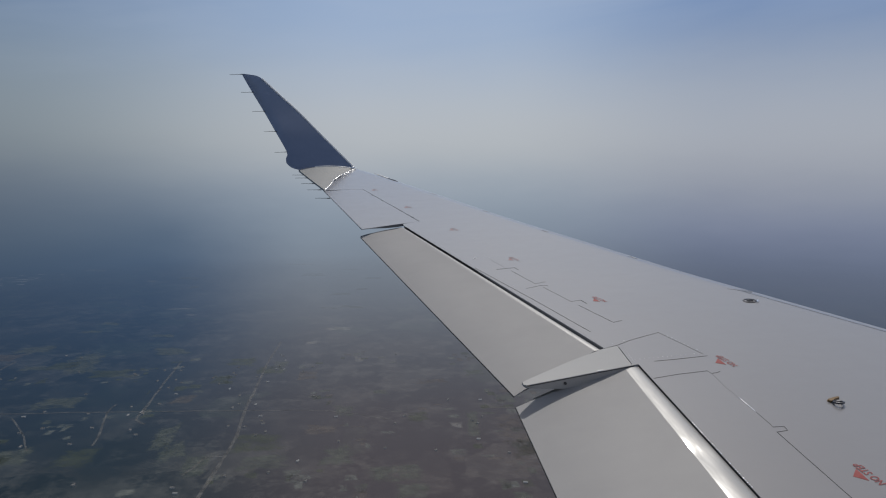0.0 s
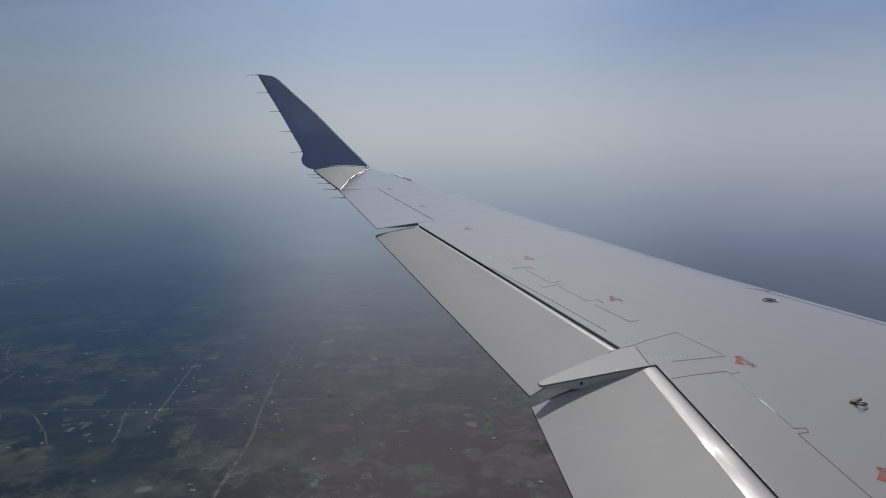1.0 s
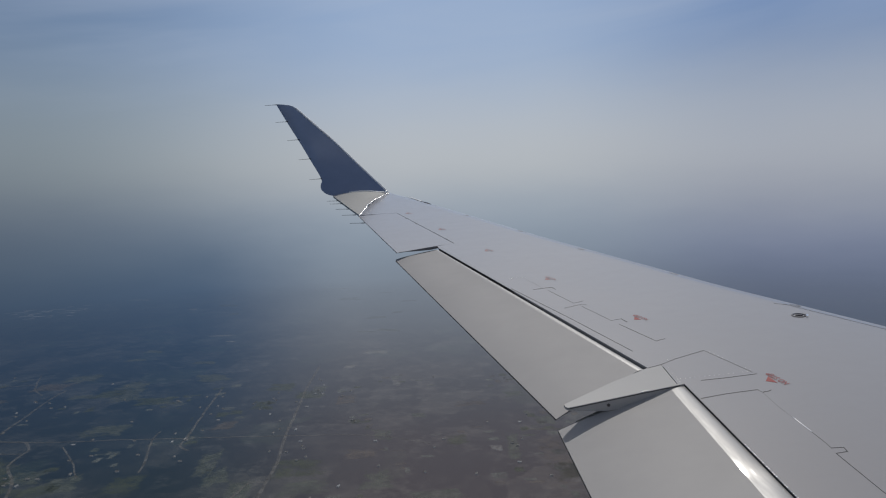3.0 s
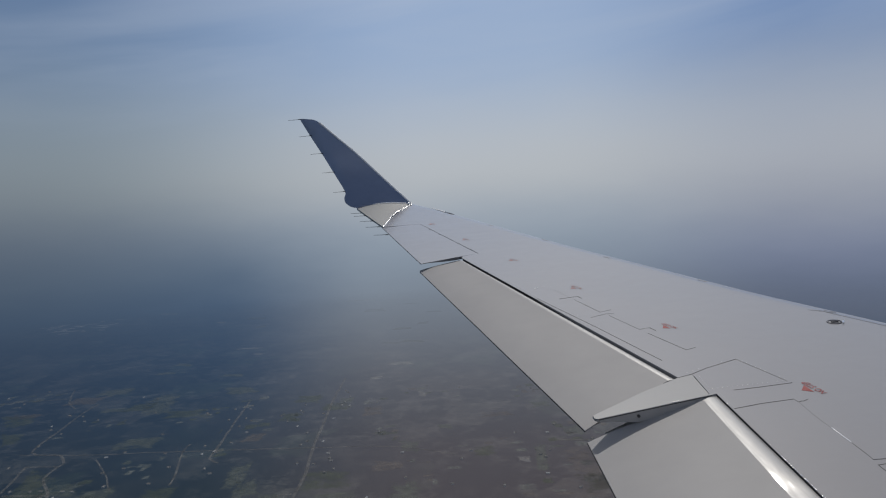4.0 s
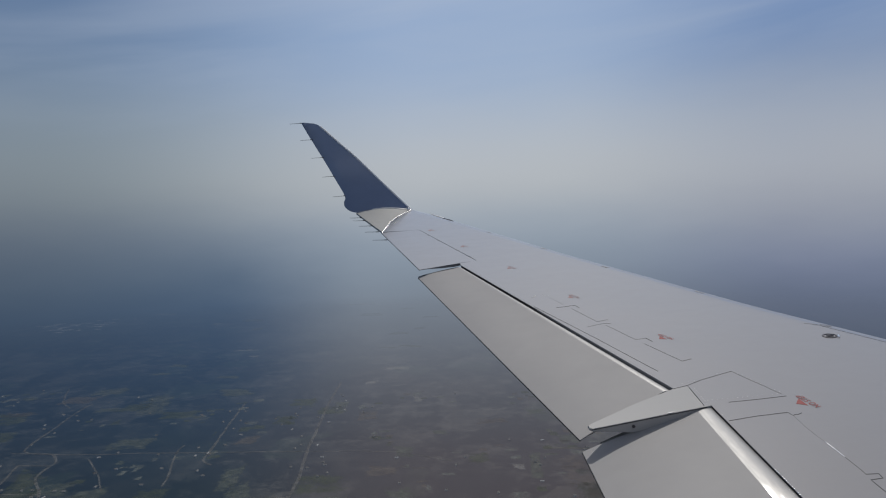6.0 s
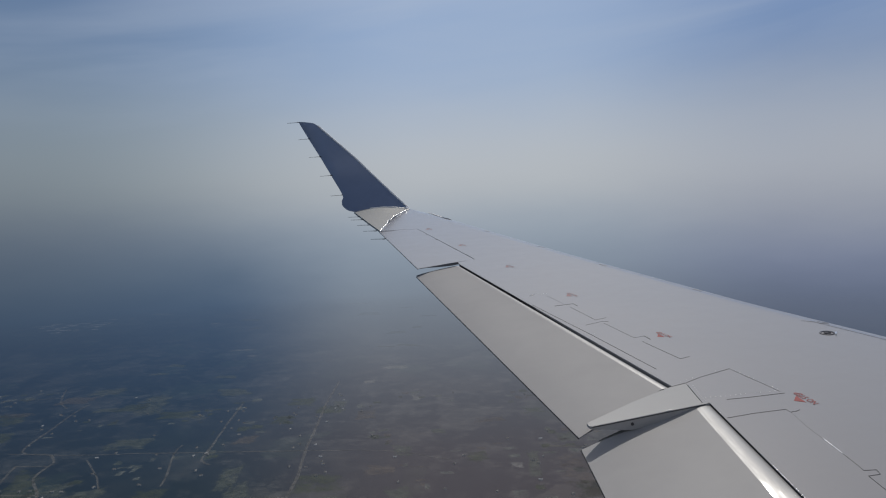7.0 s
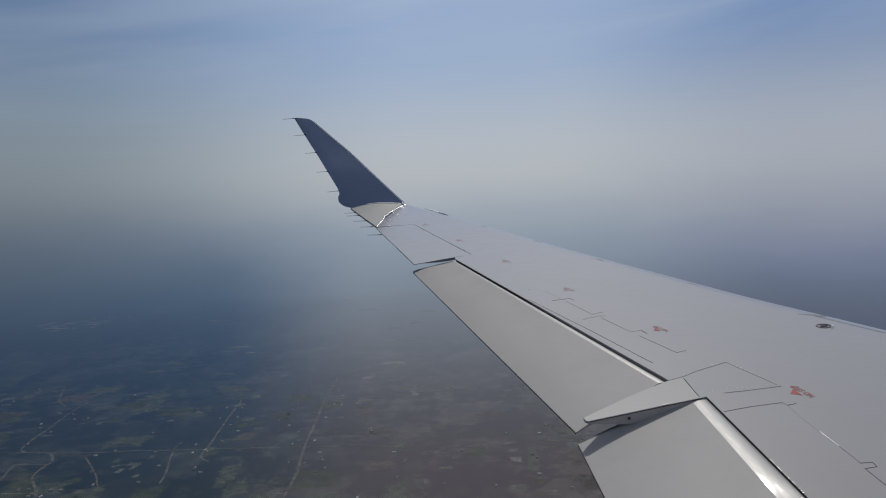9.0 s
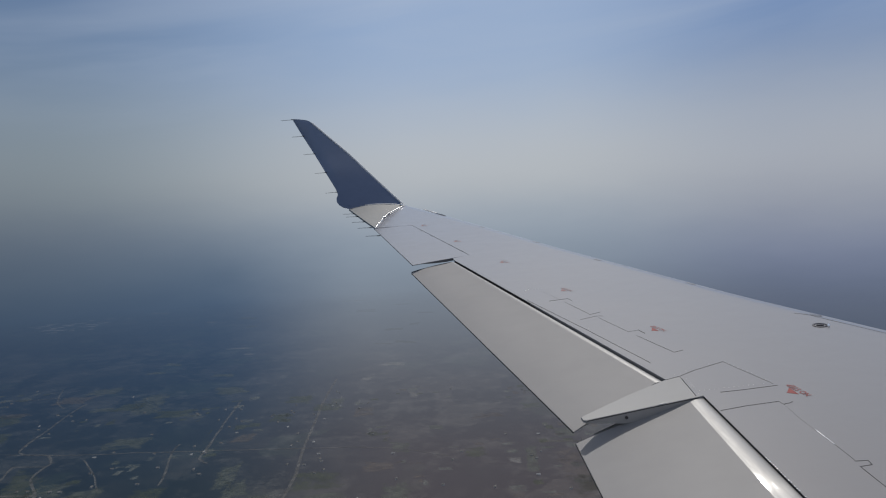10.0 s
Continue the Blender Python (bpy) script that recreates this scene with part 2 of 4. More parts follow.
wing.matrix_world = pose(0.0, 0.365, -1.799, 11.357, -1.549, 7.666)

LEADING = [(-0.8, 6.42), (3.54, 3.72), (4.29, 3.250), (4.88, 2.875), (5.44, 2.575), (6.93, 1.765), (8.5, 0.985), (9.38, 0.545), (10.0, 0.22), (10.42, -0.045)]
AFT = [(-0.8, 1.67), (3.262, 1.67), (3.264, 1.63), (3.498, 1.645), (3.50, 1.543), (6.70, 0.480), (6.78, 0.474), (6.868, 0.668), (8.73, 0.055), (8.734, -0.473), (8.97, -0.439), (9.25, -0.392), (9.47, -0.382), (9.51, -0.349), (9.78, -0.295), (10.01, -0.20), (10.28, -0.085), (10.42, -0.045)]
THICK = [(-0.8, 0.55), (4.0, 0.34), (7.0, 0.22), (10.42, 0.07)]


def skin_ring(y):
    xl, xa, th = along(LEADING, y), along(AFT, y), along(THICK, y)
    nose = 0.30 * th + 0.10
    xl += 0.35 * nose          # the edge itself lies beyond the crest that shows
    nose = min(nose * 1.35, 0.7 * (xl - xa))
    drop = 0.42 * th
    ring = []
    for k in (0.0, 0.03, 0.25, 0.5, 0.75, 0.97, 1.0):
        ring.append((lerp(xa, xl - nose, k), y, 0.0))
    for i in range(1, 9):
        a = math.pi / 2 * i / 8
        ring.append((xl - nose + nose * math.sin(a), y, -drop + drop * math.cos(a)))
    for i in range(1, 6):
        a = math.pi / 2 * i / 5
        ring.append((xl - nose * (1 - math.cos(a)), y, -drop - (th - drop) * math.sin(a) * 0.9))
    back = min(0.45 * th, 0.20)
    ring.append((lerp(xa, xl, 0.35), y, -th))
    ring.append((xa + 0.05, y, -back))
    ring.append((xa, y, -0.012))
    return ring


stations = sorted({y for y, _ in AFT} | {-0.75 + 0.25 * i for i in range(45)})
stations = [y for y in stations if y <= 10.42]

part("wing_skin", loft([skin_ring(y) for y in stations]), WING_GREY, wing, "light grey painted upper wing skin", True, 30)

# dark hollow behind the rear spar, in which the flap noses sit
# near-black colour stands in for the shade inside it
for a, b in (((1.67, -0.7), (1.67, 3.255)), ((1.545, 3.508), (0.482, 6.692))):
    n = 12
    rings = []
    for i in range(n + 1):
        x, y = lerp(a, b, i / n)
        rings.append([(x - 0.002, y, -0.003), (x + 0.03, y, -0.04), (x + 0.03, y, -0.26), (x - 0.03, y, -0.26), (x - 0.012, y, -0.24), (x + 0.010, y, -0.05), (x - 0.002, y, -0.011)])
    part("flap_cove", loft(rings), COVE, wing, "flap cove coloured near-black for its shade")


# ---- flaps ----
GLINT_DIP = 0.0085


def flap(name, inner, outer, chord_nose, label):
    """inner and outer: (x of trailing edge, z there, x of nose crest, z there, y of trailing edge, y of nose)."""
    body, nose = [], []
    n = 110
    for i in range(n + 1):
        xt, zt, xn, zn, yt, yn = (lerp(p, q, i / n) for p, q in zip(inner, outer))
        w = lerp(chord_nose[0], chord_nose[1], i / n)
        top, low = [], []
        for j in range(9):
            k = j / 8
            bulge = 0.016 * math.sin(math.pi * k) * (1 - k)
            x, y = lerp(xt, xn, k), lerp(yt, yn, k)
            top.append((x, y, lerp(zt, zn, k) + bulge))
            low.append((x, y, lerp(zt, zn, k) + bulge - 0.008 - 0.10 * math.sin(math.pi * min(1, k * 0.55)) * k))
        body.append(top + low[::-1])
        # the nose goes on with the slope of the flap, rounds over its crest and dips into the cove
        arc, z, steps = [(xn, yn, zn)], zn, 20
        rise = math.degrees(math.atan2(zn - zt, xn - xt))
        for j in range(steps):
            a = (j + 0.5) / steps
            slope = lerp(lerp(rise, 8.0, min(a / 0.24, 1.0)), -12.0, max(0.0, min((a - 0.24) / 0.58, 1.0))) - 55.0 * max(0.0, (a - 0.88) / 0.12) ** 1.5
            z += w / steps * math.tan(radians(slope))
            arc.append((xn + w * (j + 1) / steps, yn, z))
        # a shallow dip added so the bare nose catches a glint
        arc = [(p, q, r - GLINT_DIP * math.exp(-((q - 2.38) / 0.07) ** 2 / 2) * max(0.0, min(1.0, 1.6 - (p - xn) / (0.5 * w)))) for p, q, r in arc]
        arc.append((xn + w * 0.97, yn, z - 0.06))
        arc.append((xn, yn, zn - 0.07))
        nose.append(arc)
    ob = part(name, loft(body), FLAP_GREY, wing, label, True, 40)
    part("flap_nose", loft(nose), BARE, ob, "polished bare aluminium flap nose", True, 50)
    return ob


flap("outboard_flap", (0.872, -0.130, 1.480, -0.015, 3.21, 3.50), (-0.005, -0.085, 0.448, -0.015, 6.60, 6.675), (0.050, 0.026), "light grey outboard flap, slightly lowered")
flap("inboard_flap", (0.865, -0.160, 1.482, -0.014, 0.0, 0.0), (0.865, -0.160, 1.577, -0.014, 3.135, 3.262), (0.228, 0.106), "light grey inboard flap, slightly lowered")

# ---- aileron ----
rings = []
for i in range(9):
    k = i / 8
    yt, xt, yh, xh = lerp(6.625, 8.70, k), lerp(0.015, -0.487, k), lerp(6.862, 8.725, k), lerp(0.664, 0.051, k)
    rings.append([(xt, yt, -0.003), (lerp(xt, xh, 0.5), lerp(yt, yh, 0.5), 0.001), (xh, yh, 0.0), (xh, yh, -0.015), (lerp(xt, xh, 0.5), lerp(yt, yh, 0.5), -0.010), (xt, yt, -0.009)])
aileron = part("aileron", loft(rings), WING_GREY, wing, "light grey aileron in line with the wing")

# end face coloured darker than the aileron for its shade
caps = []
for k, deep in ((0.03, 0.003), (0.15, 0.007), (0.38, 0.022), (0.60, 0.030), (0.72, 0.026)):
    x, y = lerp((0.015, 6.625), (0.664, 6.862), k)
    caps.append([(x, y - 0.003, -0.002), (x, y + 0.004, -0.002), (x, y + 0.004, -0.002 - deep), (x, y - 0.003, -0.002 - deep)])
part("aileron_end", loft(caps), RIB, aileron, "inner end of the aileron, coloured dark for shade")

# ---- flap track fairing ----
top = lambda x, y: 0.0015 - 0.012 * max(0, (1.64 - x) / 0.74)
low = lambda x, y: top(x, y) - 0.012 - 0.060 * max(0, min(1, (x - 0.9) / 0.25))
outline = [(1.668, 3.258), (1.36, 3.203), (1.168, 3.167), (0.921, 3.121), (0.906, 3.130), (0.904, 3.163), (0.94, 3.185), (1.25, 3.36), (1.541, 3.500), (1.640, 3.515), (1.626, 3.266)]
fairing = part("flap_fairing", prism(outline, low, top, 0.0015), FAIRING_GREY, wing, "light grey flap track fairing with a pointed tail")
part("drain_hole", rod((1.17, 3.160, -0.040), (1.17, 3.176, -0.040), 0.009, 0.009, 10), DARK, fairing)
joint = []
for x, y in ((1.64, 3.2535), (1.36, 3.203), (1.168, 3.167), (0.925, 3.1222)):
    joint.append([(x, y - 0.002, top(x, y) - 0.003), (x, y + 0.002, top(x, y) - 0.003), (x, y + 0.002, top(x, y) - 0.009), (x, y - 0.002, top(x, y) - 0.009)])
part("fairing_joint", loft(joint), SEAM, fairing, "dark joint along the fairing's upper edge")
part("lower_fairing", prism([(1.00, 3.175), (1.00, 3.25), (1.20, 3.36), (1.60, 3.50), (1.62, 3.27)], -0.235, -0.178, 0.004), FAIRING_GREY, wing, "grey lower half of the flap track fairing")
part("flap_track", prism([(1.62, 3.30), (1.30, 3.24), (1.30, 3.30), (1.62, 3.42)], -0.20, -0.06), COVE, wing, "dark steel flap track")

# ---- wing tip and winglet ----
crack = [(-0.473, 8.734), (-0.439, 8.97), (-0.392, 9.25), (-0.382, 9.47), (-0.349, 9.51), (-0.295, 9.78), (-0.20, 10.01), (-0.05, 10.38)]
root = [(-0.97, 10.34, 0.015), (-0.84, 10.38, 0.035), (-0.70, 10.40, 0.048), (-0.60, 10.41, 0.051), (-0.50, 10.42, 0.052), (-0.39, 10.42, 0.045), (-0.28, 10.42, 0.035), (-0.06, 10.43, 0.002)]
rings = []
for k in range(6):
    f = k / 5
    lift = f * f
    upper = [(lerp(c[0], r[0], f), lerp(c[1], r[1], f), r[2] * lift) for c, r in zip(crack, root)]
    rings.append(upper + [(x, y, z - 0.03) for x, y, z in upper[::-1]])
part("wing_tip", loft(rings), TIP_GREY, wing, "dull grey upswept wing tip panel", True, 40)

# aft edge and front edge of the blade, from its foot to its top
BLADE = [((-0.97, 10.345, 0.015), (-0.055, 10.43, 0.0)), ((-1.078, 10.385, 0.043), (-0.085, 10.455, 0.032)), ((-1.162, 10.44, 0.11), (-0.151, 10.5, 0.093)),
         ((-1.175, 10.5, 0.185), (-0.231, 10.556, 0.17)), ((-1.163, 10.57, 0.278), (-0.323, 10.62, 0.255)), ((-1.333, 10.765, 0.568), (-0.634, 10.79, 0.561)),
         ((-1.512, 10.91, 0.886), (-0.951, 10.92, 0.884)), ((-1.685, 11.0, 1.191), (-1.258, 11.0, 1.17)), ((-1.822, 11.055, 1.45), (-1.503, 11.05, 1.405)),
         ((-1.845, 11.066, 1.501), (-1.577, 11.062, 1.466)), ((-1.852, 11.067, 1.512), (-1.658, 11.067, 1.493))]


def smoothed(points, n):
    """Points on a smooth curve through the given ones."""
    pts = [Vector(p) for p in points]
    made = []
    for i in range(len(pts) - 1):
        p0, p1, p2, p3 = pts[max(i - 1, 0)], pts[i], pts[i + 1], pts[min(i + 2, len(pts) - 1)]
        for j in range(n):
            f = j / n
            made.append(0.5 * (2 * p1 + (p2 - p0) * f + (2 * p0 - 5 * p1 + 4 * p2 - p3) * f ** 2 + (3 * p1 - p0 - 3 * p2 + p3) * f ** 3))
    return made + [pts[-1]]


BLADE = list(zip(smoothed([a for a, _ in BLADE], 4), smoothed([f for _, f in BLADE], 4)))
rings = []
for k, (a, f) in enumerate(BLADE):
    th = lerp(0.036, 0.022, min(1, k / 32)) * (0.4 if k == len(BLADE) - 1 else min(1.0, 0.75 + 0.02 * k))
    side = Vector((0, -0.82, 0.57))
    up = [a.lerp(f, j / 10) + side * th * 0.5 * math.sin(math.pi * (j / 10) ** 0.6) for j in range(11)]
    dn = [a.lerp(f, j / 10) - side * th * 0.5 * math.sin(math.pi * (j / 10) ** 0.6) for j in range(1, 10)]
    rings.append([tuple(p) for p in up + dn[::-1]])
winglet = part("winglet", loft(rings), NAVY, wing, "dark navy blue winglet", True, 50)
edge = []
for a, f in BLADE[:-7]:
    f = Vector(f) + Vector((0.002, 0, 0.002))
    edge.append([tuple(f + (Vector((0.69, 0, 0.72)) * math.cos(q) + Vector((0, 1, 0)) * math.sin(q)) * 0.016) for q in [2 * math.pi * i / 10 for i in range(10)]])
part("winglet_edge", loft(edge), PALE_EDGE, winglet, "bright metal leading edge", True, 60)

bead = []
for x, y, z in smoothed(root[2:], 4):
    bead.append([(x + 0.005 * math.cos(q), y - 0.012 + 0.008 * math.cos(q), z + 0.004 + 0.007 * math.sin(q)) for q in [2 * math.pi * i / 8 for i in range(8)]])
part("root_bead", loft(bead), BEAD, winglet, "thin white sealant line at the winglet foot", True)

# ---- dark strips added for the shade line under the trailing edges ----
for a, b, coat in (((0.872, 3.21, -0.130), (-0.005, 6.60, -0.085), BLACK), ((0.865, 0.0, -0.160), (0.865, 3.135, -0.160), BLACK), ((0.015, 6.625, -0.003), (-0.487, 8.70, -0.003), RIB)):
    rings = [[(x + 0.002, y, z - 0.002), (x - 0.003, y, z - 0.004), (x - 0.003, y, z - 0.0085), (x + 0.002, y, z - 0.0085)] for x, y, z in (a, lerp(a, b, 0.5), b)]
    part("dark_edge", loft(rings), coat, wing, "thin dark strip for the shaded trailing edge")
rings = []
for x, y, z, wide in ((-0.005, 6.602, -0.086, 0.045), (0.06, 6.612, -0.071, 0.045), (0.12, 6.622, -0.058, 0.030), (0.26, 6.646, -0.034, 0.016), (0.36, 6.662, -0.022, 0.012), (0.45, 6.677, -0.014, 0.010)):
    rings.append([(x, y, z + 0.002), (x, y + wide, z), (x, y + wide, z - 0.02), (x, y, z - 0.02)])
part("dark_edge", loft(rings), RIB, wing, "dull dark strip at the flap end")


def skin_z(x, y):
    """Height of the upper skin."""
    xl, xa, th = along(LEADING, y), along(AFT, y), along(THICK, y)
    nose = 0.30 * th + 0.10
    xl += 0.35 * nose
    nose = min(nose * 1.35, 0.7 * (xl - xa))
    k = max(0.0, min(1.0, (x - (xl - nose)) / nose))
    return 0.42 * th * (math.sqrt(1 - k * k) - 1)


# ---- seams, access panels and fasteners of the upper skin ----
def seam(points, width=0.005, material=SEAM, label="", height=0.0012):
    if material == FAINT:
        height = 0.0005
    fine = []
    for a, b in zip(points, points[1:]):
        n = max(1, int(math.dist(a, b) / 0.25))
        fine += [lerp(a, b, i / n) for i in range(n)]
    part("panel_seam", strip(fine + [points[-1]], width * 0.62, skin_z, height), material, wing, label)


seam([(0.999, 5.181), (1.308, 4.396), (1.544, 3.754)], 0.006)
seam([(1.184, 5.397), (1.277, 5.140)], 0.006, FAINT)
seam([(1.185, 5.114), (1.353, 5.140), (1.375, 5.076)], 0.007)
seam([(1.306, 5.060), (1.426, 4.716), (1.522, 4.751)], 0.005, RIB)
seam([(1.320, 4.621), (1.459, 4.671), (1.516, 4.661)], 0.006, RIB)
seam([(1.470, 4.631), (1.593, 4.299), (1.678, 4.318)], 0.005, RIB)
seam([(1.678, 4.318), (1.698, 4.247)], 0.009)
seam([(1.627, 4.216), (1.764, 3.881), (1.839, 3.906)], 0.005)
seam([(1.541, 3.496), (1.647, 3.530), (1.767, 3.591), (2.005, 3.679)], 0.005)
seam([(2.005, 3.679), (2.048, 3.563), (2.087, 3.468), (2.139, 3.332)], 0.004, RIB)
seam([(2.152, 3.308), (1.935, 3.291), (1.787, 3.285)], 0.006)
seam([(1.640, 3.515), (1.622, 3.261)], 0.005)
seam([(1.683, 3.081), (1.850, 3.108), (2.047, 3.124)], 0.006)
seam([(2.047, 3.124), (2.056, 3.090)], 0.004, RIB)
seam([(2.056, 3.084), (2.072, 3.095), (2.090, 3.094), (2.119, 3.107)], 0.005)
seam([(2.056, 3.084), (2.049, 2.932), (2.055, 2.812)], 0.004, FAINT)
seam([(2.057, 2.812), (2.062, 2.67)], 0.009, BRIGHT, "bright bare metal seam")
seam([(2.062, 2.67), (2.065, 2.553), (2.062, 2.522)], 0.004, RIB)
seam([(2.062, 2.522), (2.123, 2.519), (2.117, 2.484), (2.054, 2.478)], 0.005)
seam([(2.054, 2.478), (2.058, 2.006), (2.06, 0.4)], 0.0045)
seam([(0.672, 6.872), (0.052, 8.738)], 0.004, RIB)
seam([(0.045, 8.735), (-0.33, 8.70)], 0.008, FAINT)
for y, w in ((7.35, 0.05), (7.42, 0.04), (7.95, 0.05), (7.05, 0.04), (8.3, 0.04)):
    x = 0.045 + (8.735 - y) / 1.865 * 0.655
    seam([(x - 0.02, y), (x - 0.02 - 0.33 * w, y + w)], 0.022, DARK, "dark aileron hinge fitting")
# joint of the leading edge slat
seam([(along(LEADING, 1.8 + 0.28 * i) - 0.19, 1.8 + 0.28 * i) for i in range(10)], 0.007, RIB, "", 0.001)


def rivet():
    bm = bmesh.new()
    bmesh.ops.create_uvsphere(bm, u_segments=8, v_segments=4, radius=0.0055)
    bmesh.ops.scale(bm, vec=(1, 1, 0.45), verts=bm.verts)
    return mesh_of("rivet", bm, BRIGHT, True)


RIVET = rivet()


def rivets(a, b, count, skip=0.0, z=0.001, big=1.0):
    for i in range(count):
        if random.random() < skip:
            continue
        x, y = lerp(a, b, (i + 0.5) / count)
        ob = new("rivet", RIVET)
        ob.parent = wing
        ob.location = (x, y, skin_z(x, y) + z)
        k = random.uniform(0.3, 0.62) * big
        ob.scale = (k, k, k)


rivets((1.672, 3.50), (1.655, 3.28), 8, 0.1)
rivets((1.66, 3.325), (2.13, 3.345), 15, 0.15)
rivets((1.60, 3.545), (1.97, 3.69), 8, 0.5)
rivets((2.02, 3.66), (2.15, 3.35), 10, 0.2)
rivets((1.03, 5.435), (1.075, 5.478), 3, 0.0, 0.001, 2.2)
rivets((1.10, 5.482), (1.20, 5.46), 4, 0.2)
# bright row standing in for a dashed glint along the cove lip
rivets((1.6722, 2.62), (1.6722, 2.10), 34, 0.05, 0.001, 1.5)
rivets((1.675, 3.20), (1.675, 2.70), 14, 0.6)
rivets((1.00, 5.35), (1.50, 3.95), 16, 0.75)
# bright strip standing in for a small highlight on the fairing edge
seam([(1.385, 3.2125), (1.425, 3.2195)], 0.006, BRIGHT, "short bright strip added as a glint")


def lettering(body, size, material):
    cu = bpy.data.curves.new("lettering", "FONT")
    cu.offset = 0.0004
    cu.body, cu.size, cu.align_x, cu.align_y = body, size, "CENTER", "CENTER"
    ob = new("lettering", cu)
    bpy.context.view_layer.update()
    me = bpy.data.meshes.new_from_object(ob.evaluated_get(bpy.context.evaluated_depsgraph_get()))
    bpy.data.objects.remove(ob)
    me.materials.clear()
    me.materials.append(material)
    return me


NO_STEP, FADED_STEP = lettering("NO STEP", 0.058, RED), lettering("NO STEP", 0.058, PINK)


def stencil(x, y, turn, size=1.0):
    """Red warning: an arrow head that points aft, the words in front of it, read from the nose."""
    bm = prism([(0.012, -0.042), (0.012, 0.044), (-0.040, -0.008)], -0.001, 0.0012)
    arrow = part("warning_arrow", bm, RED if y < 5 else PINK, wing, "faded red painted arrow head")
    m = pose(x, y, skin_z(x, y), 0, 0, turn) @ Matrix.Scale(size, 4)
    arrow.matrix_local = m
    words = new("warning_lettering", NO_STEP if y < 5 else FADED_STEP)
    words.parent = wing
    words.matrix_local = m @ pose(0.046, 0.002, 0.0025, 0, 0, 98) @ Matrix.Diagonal((0.66, 1, 1, 1))
    tagged(words, "faded red NO STEP stencil")


stencil(2.190, 3.222, 4)
stencil(2.213, 2.116, -4)
stencil(1.795, 4.300, 20, 0.85)
stencil(1.378, 5.372, 20, 0.85)
stencil(0.985, 6.46, 20, 0.8)
stencil(0.575, 7.57, 20, 0.8)
stencil(0.20, 8.65, 20, 0.8)

# fuel filler: a recessed cap in an oval ring
rings = []
for r, z in ((0.054, -0.002), (0.051, 0.004), (0.041, 0.005), (0.036, -0.001), (0.0, -0.0015)):
    rings.append([(2.975 + r * 1.05 * math.cos(a), 4.125 + 0.75 * r * math.sin(a), z) for a in [2 * math.pi * i / 28 for i in range(28)]])
cap = part("fuel_cap", loft(rings, True, False), DARK, wing, "dark metal fuel filler cap", True, 30)
part("cap_handle", prism([(2.95, 4.115), (3.00, 4.115), (3.00, 4.13), (2.95, 4.13)], 0.0, 0.008, 0.002), DARK, cap, "dark lift handle")
part("cap_rim", rod((3.01, 4.08, 0.006), (3.035, 4.115, 0.006), 0.007, 0.007), BRIGHT, cap, "bright piece of the rim")
seam([(3.00, 4.36), (3.10, 4.29)], 0.010, RIB, "faded fuel marking")
seam([(2.95, 4.39), (3.03, 4.35)], 0.007, RIB, "faded fuel marking")
seam([(3.04, 4.33), (3.06, 4.36), (3.12, 4.32)], 0.006, RIB, "faded fuel marking")

# tie-down ring, folded half up beside its brass lug
rings = []
for i in range(21):
    a = 2 * math.pi * i / 20
    c = Vector((2.556 + 0.024 * math.cos(a), 2.676 - 0.024 * math.sin(a), 0.012 + 0.008 * math.sin(a)))
    u = Vector((math.cos(a), -0.95 * math.sin(a), 0.30 * math.sin(a)))
    w = Vector((0, 0.30, 0.95))
    rings.append([tuple(c + (u * math.cos(b) + w * math.sin(b)) * 0.0062) for b in [2 * math.pi * j / 8 for j in range(8)]])
part("tie_down_ring", loft(rings, True, False), DARK, wing, "dull grey steel tie-down ring", True)
lug = [(2.518, 2.708), (2.524, 2.718), (2.560, 2.728), (2.604, 2.736), (2.602, 2.724), (2.560, 2.708), (2.540, 2.696), (2.526, 2.694)]
part("ring_lug", prism(lug, -0.001, 0.012, 0.002), BRASS, wing, "tarnished brass lug of the tie-down ring")
# small plates near the leading edge
for x, y in ((1.00, 8.30), (1.97, 6.27), (2.53, 5.28), (1.52, 7.25)):
    m = Vector((-0.47, 0.88)) * 0.045
    part("edge_plate", prism([(x - m.x, y - m.y), (x - m.x + 0.018, y - m.y + 0.01), (x + m.x + 0.018, y + m.y + 0.01), (x + m.x, y + m.y)], lambda x, y: skin_z(x, y) - 0.002, lambda x, y: skin_z(x, y) + 0.001), FAINT, wing, "small dull grey plate")

# lamp under a smoked cover in the leading edge
rings = []
for i in range(9):
    k = i / 8
    y = 9.24 + 0.31 * k
    x = along(LEADING, y) - 0.02
    h, w = 0.016 * math.sin(math.pi * k) ** 0.7 + 0.001, 0.024 * math.sin(math.pi * k) ** 0.7 + 0.001
    rings.append([(x + w * math.cos(a), y, skin_z(x, y) - 0.004 + h * math.sin(a)) for a in [2 * math.pi * j / 10 for j in range(10)]])
lamp = part("position_lamp", loft(rings), LENS, wing, "smoked glass position lamp cover", True)
# bright strip standing in for the glint beside the lamp
rings = []
for i in range(13):
    k = i / 12
    y = 9.52 + 0.50 * k
    x = along(LEADING, y) + lerp(-0.012, 0.052, k)
    w, h = lerp(0.020, 0.006, k), lerp(0.011, 0.004, k)
    z = skin_z(along(LEADING, y) - 0.02, y) + lerp(0.002, -0.006, k)
    rings.append([(x + w * math.cos(a), y, z + h * math.sin(a)) for a in [2 * math.pi * j / 10 for j in range(10)]])
part("lamp_strip", loft(rings), PALE_EDGE, lamp, "bright strip for the glint beside the lamp glass", True)

